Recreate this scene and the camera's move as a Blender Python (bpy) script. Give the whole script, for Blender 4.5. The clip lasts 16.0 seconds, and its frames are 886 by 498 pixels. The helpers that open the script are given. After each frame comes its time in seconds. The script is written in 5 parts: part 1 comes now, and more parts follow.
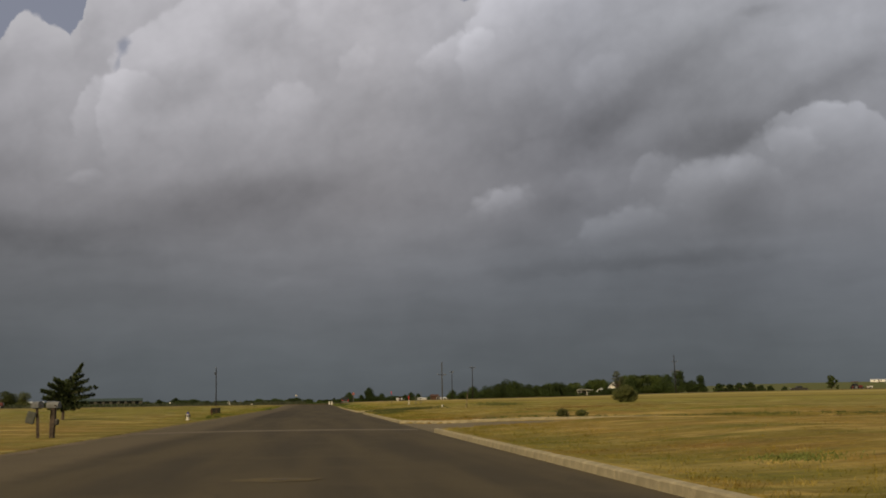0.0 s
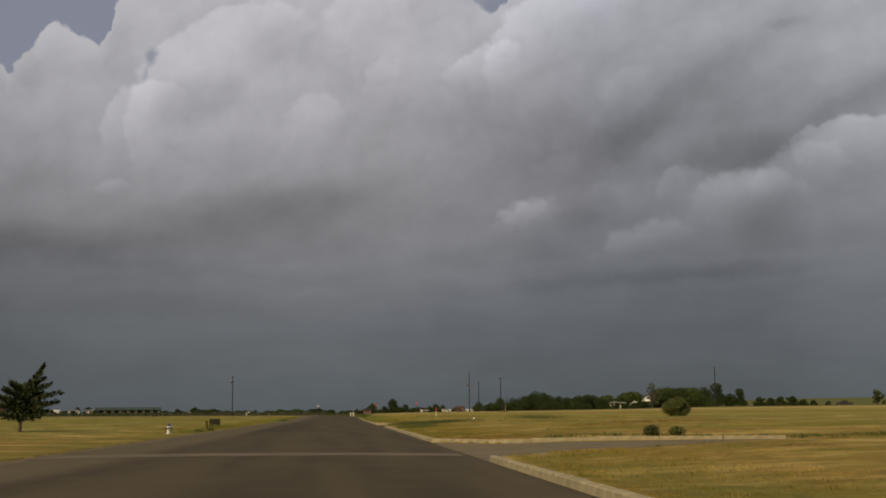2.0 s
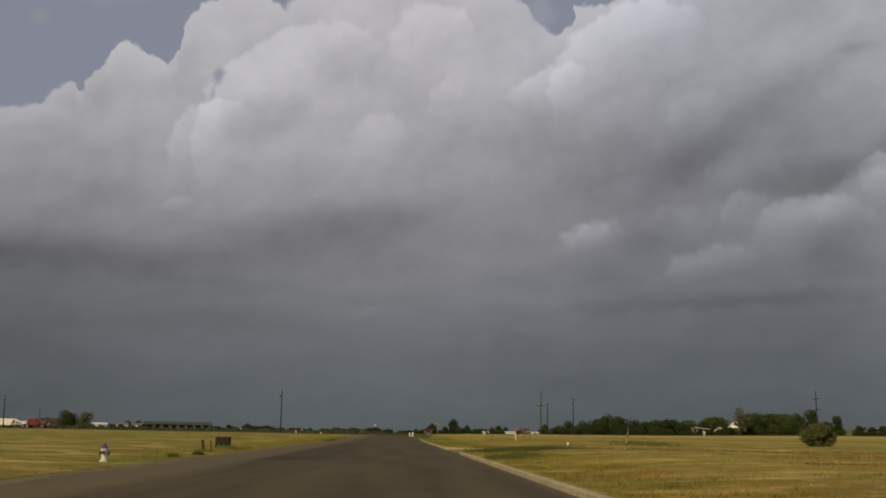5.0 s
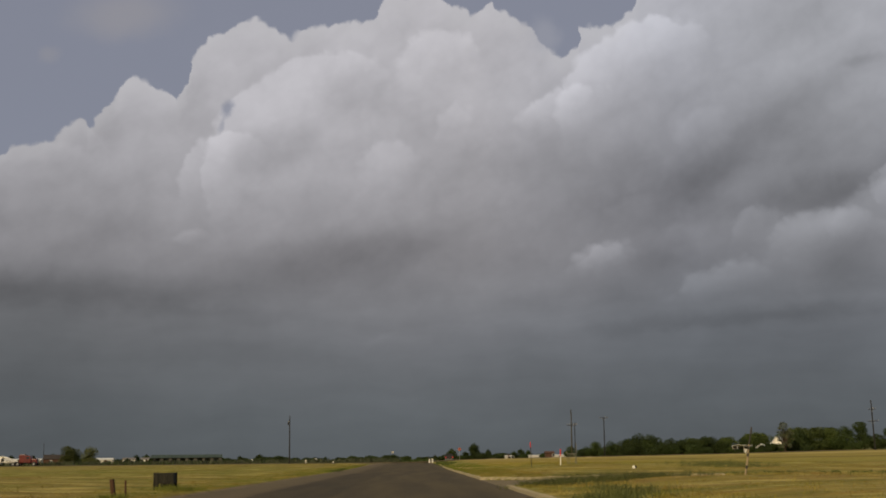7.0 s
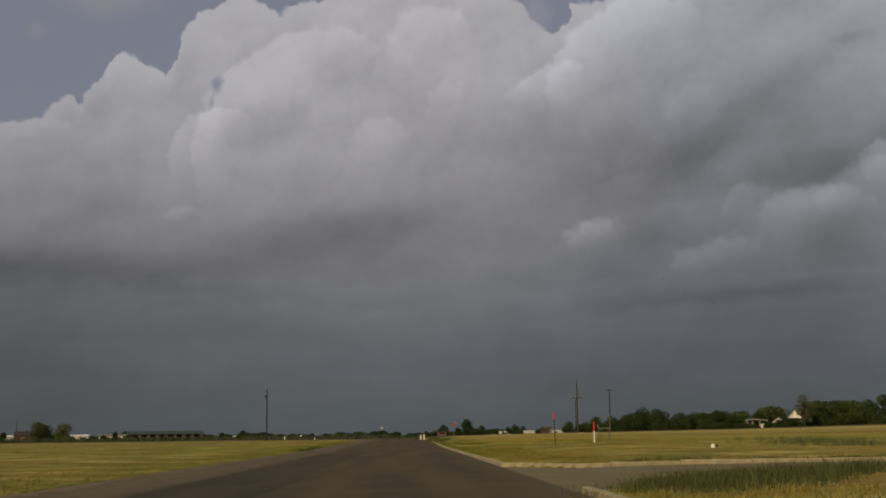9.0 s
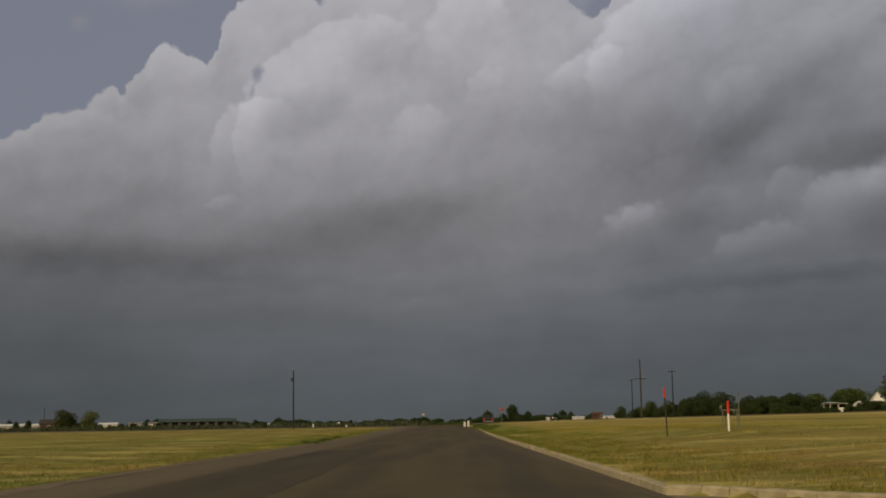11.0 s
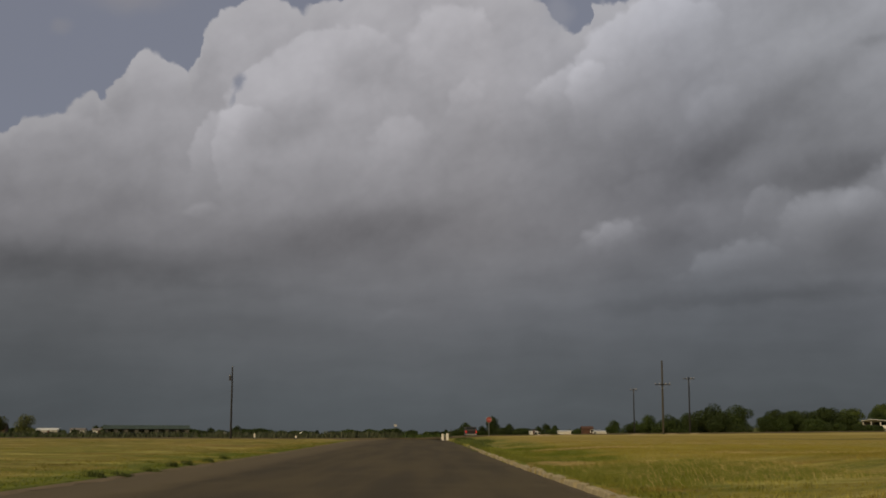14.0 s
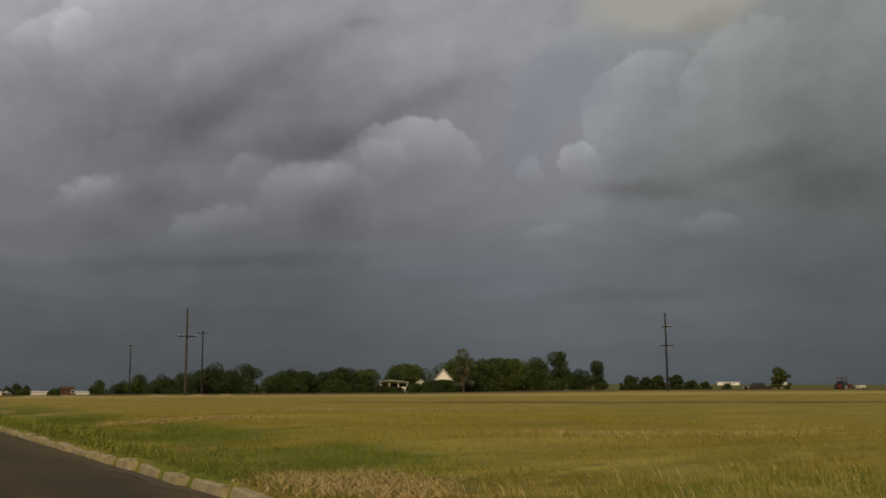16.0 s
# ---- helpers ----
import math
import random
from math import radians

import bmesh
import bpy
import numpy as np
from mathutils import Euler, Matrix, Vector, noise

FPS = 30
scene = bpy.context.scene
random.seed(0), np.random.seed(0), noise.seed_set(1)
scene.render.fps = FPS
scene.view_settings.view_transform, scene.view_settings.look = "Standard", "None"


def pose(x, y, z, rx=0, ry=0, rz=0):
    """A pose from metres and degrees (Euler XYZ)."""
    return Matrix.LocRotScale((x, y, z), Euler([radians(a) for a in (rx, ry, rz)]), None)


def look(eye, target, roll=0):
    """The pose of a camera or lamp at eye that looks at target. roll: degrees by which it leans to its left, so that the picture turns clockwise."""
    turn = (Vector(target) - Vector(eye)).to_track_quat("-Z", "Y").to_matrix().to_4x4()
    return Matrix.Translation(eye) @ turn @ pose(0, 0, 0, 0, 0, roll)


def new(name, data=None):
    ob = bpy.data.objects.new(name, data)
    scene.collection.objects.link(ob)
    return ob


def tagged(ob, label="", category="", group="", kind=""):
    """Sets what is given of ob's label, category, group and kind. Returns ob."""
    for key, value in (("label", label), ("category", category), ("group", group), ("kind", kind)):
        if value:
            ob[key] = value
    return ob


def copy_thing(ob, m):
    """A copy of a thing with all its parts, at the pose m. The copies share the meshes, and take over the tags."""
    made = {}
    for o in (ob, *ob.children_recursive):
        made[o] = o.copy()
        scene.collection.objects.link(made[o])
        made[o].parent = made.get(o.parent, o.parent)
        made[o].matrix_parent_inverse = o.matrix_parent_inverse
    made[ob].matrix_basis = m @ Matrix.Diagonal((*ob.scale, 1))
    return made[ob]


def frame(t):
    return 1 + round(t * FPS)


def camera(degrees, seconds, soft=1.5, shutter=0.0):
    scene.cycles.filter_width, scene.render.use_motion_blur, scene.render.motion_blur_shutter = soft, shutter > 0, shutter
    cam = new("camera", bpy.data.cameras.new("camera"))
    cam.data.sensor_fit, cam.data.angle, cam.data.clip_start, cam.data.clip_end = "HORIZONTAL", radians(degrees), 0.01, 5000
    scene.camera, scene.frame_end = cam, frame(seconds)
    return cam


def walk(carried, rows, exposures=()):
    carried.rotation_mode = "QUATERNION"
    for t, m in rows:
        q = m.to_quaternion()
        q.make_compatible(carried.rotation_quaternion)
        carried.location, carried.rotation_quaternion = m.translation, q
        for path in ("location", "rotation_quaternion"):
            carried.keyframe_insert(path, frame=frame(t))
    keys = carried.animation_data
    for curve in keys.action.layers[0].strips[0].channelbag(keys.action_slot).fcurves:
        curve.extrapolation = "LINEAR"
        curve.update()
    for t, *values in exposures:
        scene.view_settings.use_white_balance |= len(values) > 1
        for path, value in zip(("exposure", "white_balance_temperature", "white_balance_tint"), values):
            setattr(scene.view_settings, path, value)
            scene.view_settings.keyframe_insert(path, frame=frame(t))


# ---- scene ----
H = 1.15


def row(t, x, y, yaw, pitch, roll):
    return (t, pose(x, y, H, 90 + pitch, 0, yaw) @ pose(0, 0, 0, 0, 0, -roll))


cam = camera(39.23, 16.0, soft=1.8)
walk(cam, [
    row(0, -0.75, -0.00, -5.88, 6.94, 0.79),
    row(0.5, -0.58, 3.85, -7.11, 8.57, -1.80),
    row(0.8, -0.47, 6.22, -3.56, 7.97, -1.28),
    row(1, -0.38, 7.81, -4.79, 8.73, -1.27),
    row(1.5, -0.14, 11.92, -5.49, 8.08, -0.59),
    row(2, -0.00, 16.27, -4.74, 7.49, 0.28),
    row(2.5, 0.20, 20.82, -3.45, 7.40, 0.45),
    row(3, 0.12, 25.53, -2.27, 8.21, 0.51),
    row(3.5, 0.17, 30.38, -2.09, 7.75, 0.58),
    row(6, 0.03, 56.81, -1.82, 8.86, -1.92),
    row(6.5, 0.04, 62.62, -1.34, 8.86, 0.21),
    row(7, 0.03, 68.50, -1.30, 9.60, 0.60),
    row(7.5, -0.01, 74.70, -2.75, 9.34, -0.96),
    row(8, 0.02, 81.03, -1.83, 9.33, -0.29),
    row(8.5, 0.13, 87.53, -0.07, 9.04, 0.91),
    row(9, 0.17, 94.08, -1.73, 8.52, 0.69),
    row(9.5, 0.19, 100.68, -1.18, 7.77, 0.56),
    row(12, 0.31, 134.72, 0.47, 8.03, 1.15),
    row(12.5, 0.30, 142.00, -0.68, 7.89, 0.65),
    row(13, 0.40, 148.98, 0.46, 7.88, 0.92),
    row(13.5, 0.32, 156.12, 0.27, 8.46, 0.78),
    row(14, 0.25, 163.28, -0.83, 8.49, -0.10),
    row(14.5, 0.20, 170.55, -1.20, 7.82, 0.05),
    row(15, 0.06, 177.66, -8.50, 6.64, -0.50),
    row(15.5, 0.02, 185.05, -18.15, 6.64, -1.24),
    row(16, -0.20, 192.20, -24.70, 6.81, -0.26),
], exposures=[(0, 0.02), (7, 0.06), (7.5, -0.08), (8.5, -0.19), (14.5, -0.21), (15.2, -0.27), (16, -0.24)])

# ---- sky and sun ----
SUN_AZ, SUN_EL = 215.0, 33.0  # compass bearing from +y, clockwise; behind and to the left

world = bpy.data.worlds.new("storm_sky")
scene.world = world
world.use_nodes = True
wt = world.node_tree
wt.nodes.clear()


def nd(tree, kind, **kw):
    n = tree.nodes.new(kind)
    for k, v in kw.items():
        if k == "op":
            n.operation = v
        elif k == "gradient":
            n.gradient_type = v
        elif k == "vtype":
            n.vector_type = v
        elif k == "interp":
            n.interpolation_type = v
        elif k == "blend":
            n.blend_type = v
        elif k == "dtype":
            n.data_type = v
        elif k == "feature":
            n.feature = v
    return n


def put(tree, sock, v):
    if hasattr(v, "is_linked"):
        tree.links.new(v, sock)
    else:
        sock.default_value = v


def ma(tree, op, a, b=0.0, clamp=False):
    n = nd(tree, "ShaderNodeMath", op=op)
    n.use_clamp = clamp
    put(tree, n.inputs[0], a)
    put(tree, n.inputs[1], b)
    return n.outputs[0]


def ramp(tree, v, stops, smooth=True):
    """Value or colour by stops of (position, colour or value)."""
    n = nd(tree, "ShaderNodeValToRGB")
    n.color_ramp.interpolation = "B_SPLINE" if smooth else "LINEAR"
    el = n.color_ramp.elements
    while len(el) < len(stops):
        el.new(0.5)
    for e, (p, c) in zip(el, stops):
        e.position = p
        e.color = (c, c, c, 1) if isinstance(c, (int, float)) else (*c, 1)
    put(tree, n.inputs[0], v)
    return n.outputs[0]


def rng(tree, v, a, b, c=0.0, d=1.0, smooth=True):
    n = nd(tree, "ShaderNodeMapRange", interp="SMOOTHSTEP" if smooth else "LINEAR")
    put(tree, n.inputs[0], v)
    for i, k in zip((1, 2, 3, 4), (a, b, c, d)):
        n.inputs[i].default_value = k
    return n.outputs[0]


def noise_tex(tree, vec, scale, detail=4.0, rough=0.55, dist=0.0):
    n = nd(tree, "ShaderNodeTexNoise")
    put(tree, n.inputs["Vector"], vec)
    n.inputs["Scale"].default_value = scale
    n.inputs["Detail"].default_value = detail
    n.inputs["Roughness"].default_value = rough
    n.inputs["Distortion"].default_value = dist
    return n


def mixc(tree, fac, a, b, blend="MIX"):
    n = nd(tree, "ShaderNodeMix", dtype="RGBA", blend=blend)
    put(tree, n.inputs[0], fac)
    for i, v in ((6, a), (7, b)):
        put(tree, n.inputs[i], v if hasattr(v, "is_linked") else (*v, 1))
    return n.outputs[2]


def vmath(tree, op, a, b):
    n = nd(tree, "ShaderNodeVectorMath", op=op)
    put(tree, n.inputs[0], a)
    put(tree, n.inputs[1], b)
    return n.outputs[0]


coord = nd(wt, "ShaderNodeTexCoord")
sep = nd(wt, "ShaderNodeSeparateXYZ")
wt.links.new(coord.outputs["Generated"], sep.inputs[0])
DEG = 57.29578
az = ma(wt, "MULTIPLY", ma(wt, "ARCTAN2", sep.outputs[0], sep.outputs[1]), DEG)
el = ma(wt, "MULTIPLY", ma(wt, "ARCSINE", sep.outputs[2]), DEG)
flat = nd(wt, "ShaderNodeCombineXYZ")
wt.links.new(az, flat.inputs[0])
wt.links.new(el, flat.inputs[1])
P = flat.outputs[0]


def warp(vec, scale, amount, detail, rough=0.55):
    n = noise_tex(wt, vec, scale, detail, rough)
    off = vmath(wt, "MULTIPLY", vmath(wt, "SUBTRACT", n.outputs["Color"], (0.5, 0.5, 0.5)), (amount, amount * 0.8, 0))
    return vmath(wt, "ADD", vec, off)


def split(vec):
    s = nd(wt, "ShaderNodeSeparateXYZ")
    wt.links.new(vec, s.inputs[0])
    return s.outputs[0], s.outputs[1]


PW = warp(P, 0.25, 1.6, 2.0, 0.4)                          # slow drifts
PL = warp(warp(P, 0.45, 1.1, 3.0, 0.5), 1.5, 0.45, 3.0, 0.5)    # soft inner lumps
PE = warp(warp(P, 0.8, 0.55, 2.0, 0.5), 2.6, 0.28, 3.0, 0.55)    # crisp crowns, close to their places
wx, wy = split(PW)
ex, ey = split(PE)


def cells(vec, scale):
    n = nd(wt, "ShaderNodeTexVoronoi", feature="SMOOTH_F1")
    put(wt, n.inputs["Vector"], vec)
    n.inputs["Scale"].default_value = scale
    n.inputs["Smoothness"].default_value = 0.25
    return n.outputs["Distance"]


# rounded cauliflower heads at two sizes, about zero
heads = ma(wt, "SUBTRACT", ma(wt, "ADD", ma(wt, "MULTIPLY", cells(PE, 0.8), 0.6), ma(wt, "MULTIPLY", cells(PE, 2.1), 0.4)), 0.45)


def skyline(x, pts, lo=-40.0, hi=60.0):
    """Elevation by bearing, from pairs of degrees."""
    n = rng(wt, x, lo, hi, 0, 1, smooth=False)
    return ma(wt, "MULTIPLY", ramp(wt, n, [((p - lo) / (hi - lo), q / 30) for p, q in pts], smooth=False), 30.0)


# brightness of the cloud deck: columns by bearing, each from the horizon to 23 degrees up
LEVELS = (0, 3.5, 6.7, 9.8, 13, 16.2, 19.2, 23)
DECK = ((-17, (.090, .106, .139, .233, .307, .335, .38, .40)), (-9, (.098, .128, .162, .25, .35, .41, .42, .42)),
        (-1.5, (.106, .138, .187, .207, .35, .41, .45, .45)), (2.8, (.105, .132, .190, .218, .307, .41, .42, .44)),
        (6.7, (.100, .123, .180, .233, .240, .38, .42, .44)), (10.7, (.095, .117, .158, .207, .222, .307, .42, .44)),
        (18, (.095, .118, .152, .198, .210, .28, .33, .37)), (24, (.106, .138, .174, .222, .270, .36, .38, .39)),
        (30, (.118, .162, .190, .265, .290, .34, .34, .36)), (36, (.108, .147, .165, .200, .280, .31, .31, .33)),
        (43, (.090, .120, .140, .155, .210, .28, .28, .30)))
height = rng(wt, wy, 0, 23, 0, 1, smooth=False)
deck = None
for k, (bearing, tones) in enumerate(DECK):
    col = ramp(wt, height, [(q / 23, v) for q, v in zip(LEVELS, tones)], smooth=False)
    deck = col if deck is None else mixc(wt, rng(wt, wx, DECK[k - 1][0], bearing), deck, col)


def blot(vec, a, e, ra, re, ang):
    """Place within a tilted ellipse of sky: the distance from its middle, and the height towards its lit side."""
    m = nd(wt, "ShaderNodeMapping", vtype="TEXTURE")
    put(wt, m.inputs[0], vec)
    m.inputs[1].default_value = (a, e, 0)
    m.inputs[2].default_value = (0, 0, radians(ang))
    m.inputs[3].default_value = (ra, re, 1)
    n = nd(wt, "ShaderNodeVectorMath", op="LENGTH")
    wt.links.new(m.outputs[0], n.inputs[0])
    return n.outputs["Value"], split(m.outputs[0])[1]


def after(vec, done):
    """vec, worked out only once done is, so that the shader holds few values at a time."""
    n = nd(wt, "ShaderNodeVectorMath", op="SCALE")
    put(wt, n.inputs[0], vec)
    put(wt, n.inputs["Scale"], ma(wt, "ADD", ma(wt, "MULTIPLY", done, 1e-7), 1.0))
    return n.outputs[0]


def lobe(done, a, e, ra, re, ang, gain, soft):
    """A billow of cloud: a crisp crown on its lit side, melting away below."""
    r, v = blot(after(PE if soft < 0.5 else PL, done), a, e, ra, re, ang)
    size = min(ra, re)
    if soft < 0.5:
        r = ma(wt, "ADD", r, ma(wt, "MULTIPLY", heads, 0.6 / size))
        soft = min(0.6, max(0.22, soft * 1.1) / size)
    return ma(wt, "ADD", done, ma(wt, "MULTIPLY", ma(wt, "MULTIPLY", rng(wt, r, 1.0, 1.0 - soft), rng(wt, v, -0.75 if size < 2 else -0.15, 0.9)), gain * 1.5))


def belly(done, a, e, ra, re, ang, gain):
    """A soft shaded hollow or underside."""
    r, v = blot(after(PL, done), a, e, ra * 1.35, re * 1.45, ang)
    return ma(wt, "ADD", done, ma(wt, "MULTIPLY", rng(wt, r, 1.0, 0.1), gain * 1.15))


relief = ma(wt, "MULTIPLY", wx, 0.0001)
for row_ in (
    (-4.7, 13.5, 5.8, 4.9, 40, 0.12, 0.25), (-8.8, 12.7, 2.5, 2.2, 40, 0.13, 0.25), (-8.2, 17.5, 3.0, 2.9, 25, 0.05, 0.3),
    (-1.2, 13.3, 1.8, 1.6, 20, 0.09, 0.45), (1.9, 15.2, 1.3, 1.2, 20, 0.09, 0.4), (1.3, 17.6, 2.5, 2.2, 10, 0.12, 0.4),
    (10.7, 16.3, 4.4, 3.4, 30, 0.2, 0.3), (6.9, 16.0, 2.5, 0.9, 18, 0.16, 0.3), (14.9, 15.6, 5.9, 1.6, 30, 0.13, 0.8),
    (19.0, 17.2, 3.8, 1.6, 30, 0.12, 0.8), (13.3, 14.8, 1.6, 1.0, 25, 0.08, 0.4), (8.7, 9.0, 1.8, 1.0, 15, 0.36, 0.42),
    (15.7, 10.1, 1.4, 1.1, 10, 0.17, 0.4), (18.6, 9.1, 3.1, 2.0, 10, 0.22, 0.42)):
    relief = lobe(relief, *row_)
for row_ in (
    (14.3, 7.8, 3.0, 1.1, 15, 0.22, 0.48), (-10.4, 10.0, 1.2, 0.4, 8, 0.15, 0.7), (-6.0, 6.0, 1.2, 0.6, 10, 0.07, 0.8),
    (-1.5, 5.4, 0.9, 0.4, 10, 0.06, 0.8), (12.4, 5.5, 3.0, 0.5, 4, 0.09, 0.8), (-12.5, 15.8, 1.6, 1.7, 20, 0.1, 0.3),
    (-17.2, 12.2, 3.1, 2.1, 15, 0.08, 0.3), (-15.3, 13.6, 1.3, 1.7, 15, 0.06, 0.3), (-16.8, 9.5, 3.2, 1.3, 5, 0.06, 0.8),
    (9.9, 11.0, 1.6, 0.9, 25, 0.08, 0.6), (5.6, 12.4, 2.1, 1.0, 20, 0.06, 0.7), (-3.7, 10.7, 4.3, 1.0, 12, 0.05, 0.9)):
    relief = lobe(relief, *row_)
for row_ in (
    (23.5, 11.3, 3.2, 1.7, 0, 0.26, 0.2), (21.0, 10.4, 2.5, 1.6, 10, 0.14, 0.35), (17.9, 9.2, 3.1, 1.9, 20, 0.15, 0.5),
    (23.6, 12.6, 0.8, 0.3, 0, 0.14, 0.5), (12.3, 9.7, 1.9, 1.0, 15, 0.1, 0.6), (13.1, 7.3, 3.2, 0.8, 10, 0.07, 0.8),
    (31.1, 10.8, 1.2, 1.2, 20, 0.26, 0.22), (28.7, 10.3, 0.8, 0.9, 10, 0.24, 0.25), (34.2, 12.6, 3.5, 3.1, 45, 0.16, 0.2),
    (38.6, 14.6, 3.5, 2.3, 30, 0.12, 0.35), (41.2, 11.3, 4.8, 2.3, 20, 0.1, 0.7), (36.9, 7.7, 1.6, 0.7, 5, 0.22, 0.5),
    (29.5, 7.5, 1.6, 0.5, 5, 0.12, 0.6), (32.8, 8.3, 3.2, 1.3, 10, 0.06, 0.8), (27.1, 16.6, 4.3, 2.3, 20, 0.06, 0.8),
    (20.7, 15.3, 3.0, 1.8, 30, 0.06, 0.8)):
    relief = lobe(relief, *row_)
for row_ in (
    (-15.8, 7.6, 9.7, 0.9, -1, -0.23), (-4.7, 8.9, 6.7, 1.2, 8, -0.16), (-6.5, 14.1, 3.2, 1.2, 8, -0.13), (-2.6, 16.6, 2.3, 1.3, 10, -0.13),
    (-10.3, 15.5, 1.1, 1.6, 20, -0.08), (9.8, 12.2, 3.1, 1.6, 30, -0.12), (14.8, 13.4, 4.6, 0.9, 35, -0.15), (17.9, 11.5, 2.8, 0.9, 10, -0.2),
    (11.4, 9.1, 1.7, 1.1, 40, -0.14), (13.4, 6.0, 6.4, 0.5, 3, -0.14), (20.7, 17.1, 1.0, 0.3, 5, -0.12), (3.8, 14.0, 3.0, 1.0, 15, -0.07),
    (-13.9, 10.4, 3.8, 1.0, 5, -0.06), (13.4, 12.4, 1.9, 1.3, 35, -0.1), (-11.3, 4.9, 7.5, 0.7, 2, -0.06), (19.6, 8.3, 1.9, 1.6, 20, -0.12),
    (7.3, 7.4, 3.0, 0.6, 6, -0.06)):
    relief = belly(relief, *row_)
for row_ in (
    (20.8, 12.1, 3.2, 0.7, 25, -0.14), (24.6, 13.9, 3.0, 0.9, 15, -0.16), (34.1, 9.4, 3.0, 0.6, -5, -0.2), (39.0, 10.4, 3.5, 0.9, 10, -0.16),
    (40.5, 12.8, 1.6, 1.0, 20, -0.08), (31.8, 4.6, 4.6, 0.4, 2, -0.1), (18.7, 6.4, 4.0, 0.4, 3, -0.08), (11.2, 11.4, 3.0, 1.0, 20, -0.08),
    (42.3, 9.3, 3.0, 1.0, 5, -0.12)):
    relief = belly(relief, *row_)

# finer folds, slanting with the wind, stronger higher up
slant = nd(wt, "ShaderNodeMapping", vtype="TEXTURE")
wt.links.new(PW, slant.inputs[0])
slant.inputs[2].default_value = (0, 0, radians(24))
slant.inputs[3].default_value = (2.2, 1.0, 1)
folds = ma(wt, "SUBTRACT", noise_tex(wt, slant.outputs[0], 0.55, 4.0, 0.5).outputs["Fac"], 0.5)
lumps = ma(wt, "SUBTRACT", noise_tex(wt, PL, 0.9, 4.0, 0.5).outputs["Fac"], 0.5)
fine = ma(wt, "ADD", ma(wt, "MULTIPLY", folds, 0.34), ma(wt, "SUBTRACT", ma(wt, "MULTIPLY", lumps, 0.15), ma(wt, "MULTIPLY", heads, 0.10)))
relief = ma(wt, "ADD", relief, ma(wt, "MULTIPLY", fine, rng(wt, el, 3, 12, 0.35, 1.0)))
strata = nd(wt, "ShaderNodeMapping")
wt.links.new(PW, strata.inputs[0])
strata.inputs[2].default_value = (0, 0, radians(-3))
strata.inputs[3].default_value = (0.18, 1.0, 1)
layers = ma(wt, "SUBTRACT", noise_tex(wt, strata.outputs[0], 0.7, 3.0, 0.5).outputs["Fac"], 0.5)
relief = ma(wt, "ADD", relief, ma(wt, "MULTIPLY", ma(wt, "MULTIPLY", layers, 0.30), rng(wt, el, 6, 11, 1.0, 0.0)))
deck = vmath(wt, "MULTIPLY", deck, ma(wt, "ADD", relief, 1.0))

# rain-blue below, warmer above, greener to the right
span = rng(wt, wx, -20, 45, 0, 1, smooth=False)
high_tint = ramp(wt, span, [(0, (0.816, 0.800, 0.856)), (.35, (0.820, 0.800, 0.852)), (.5, (0.792, 0.800, 0.884)), (.58, (0.788, 0.800, 0.872)), (.72, (0.788, 0.800, 0.880)), (.85, (0.764, 0.800, 0.824)), (1, (0.760, 0.800, 0.800))], smooth=False)
low_tint = ramp(wt, span, [(0, (0.760, 0.800, 0.856)), (.3, (0.776, 0.800, 0.872)), (.5, (0.744, 0.800, 0.896)), (.75, (0.748, 0.800, 0.896)), (.95, (0.704, 0.800, 0.856))], smooth=False)
low_tint = mixc(wt, rng(wt, wy, 0.5, 6.0), (.715, .800, .868), low_tint)
tint = vmath(wt, "MULTIPLY", mixc(wt, rng(wt, wy, 4.5, 10), low_tint, high_tint), (1.25, 1.25, 1.243))
sky = vmath(wt, "MULTIPLY", deck, tint)


def lay(colour, mask, strength=1.0):
    global sky
    sky = mixc(wt, ma(wt, "MULTIPLY", mask, strength), sky, colour)


def patch_of(a, e, ra, re, ang, soft=0.6, vec=None):
    r, v = blot(after(vec or PL, relief), a, e, ra, re, ang)
    return rng(wt, r, 1.0, 1.0 - soft)


# open blue-grey sky above the cumulus tops and in the gaps
nishita = nd(wt, "ShaderNodeTexSky")
nishita.sky_type = "NISHITA"
nishita.sun_disc = False
nishita.sun_elevation = radians(SUN_EL)
nishita.sun_rotation = radians(SUN_AZ)
haze = mixc(wt, 0.12, (.208, .213, .262), vmath(wt, "MULTIPLY", nishita.outputs[0], (.1, .1, .1)))
lay((.262, .270, .318), patch_of(30.3, 14.2, 3.4, 2.6, 20, 0.7), 0.75)
lay((.245, .255, .305), patch_of(28.6, 11.9, 1.6, 2.2, -15, 0.6), 0.6)
lay((.42, .405, .355), patch_of(35.5, 18.0, 5.4, 2.0, 3, 0.5), 0.85)
lay((.30, .285, .235), patch_of(37.0, 16.9, 2.2, 0.8, 20, 0.8), 0.5)
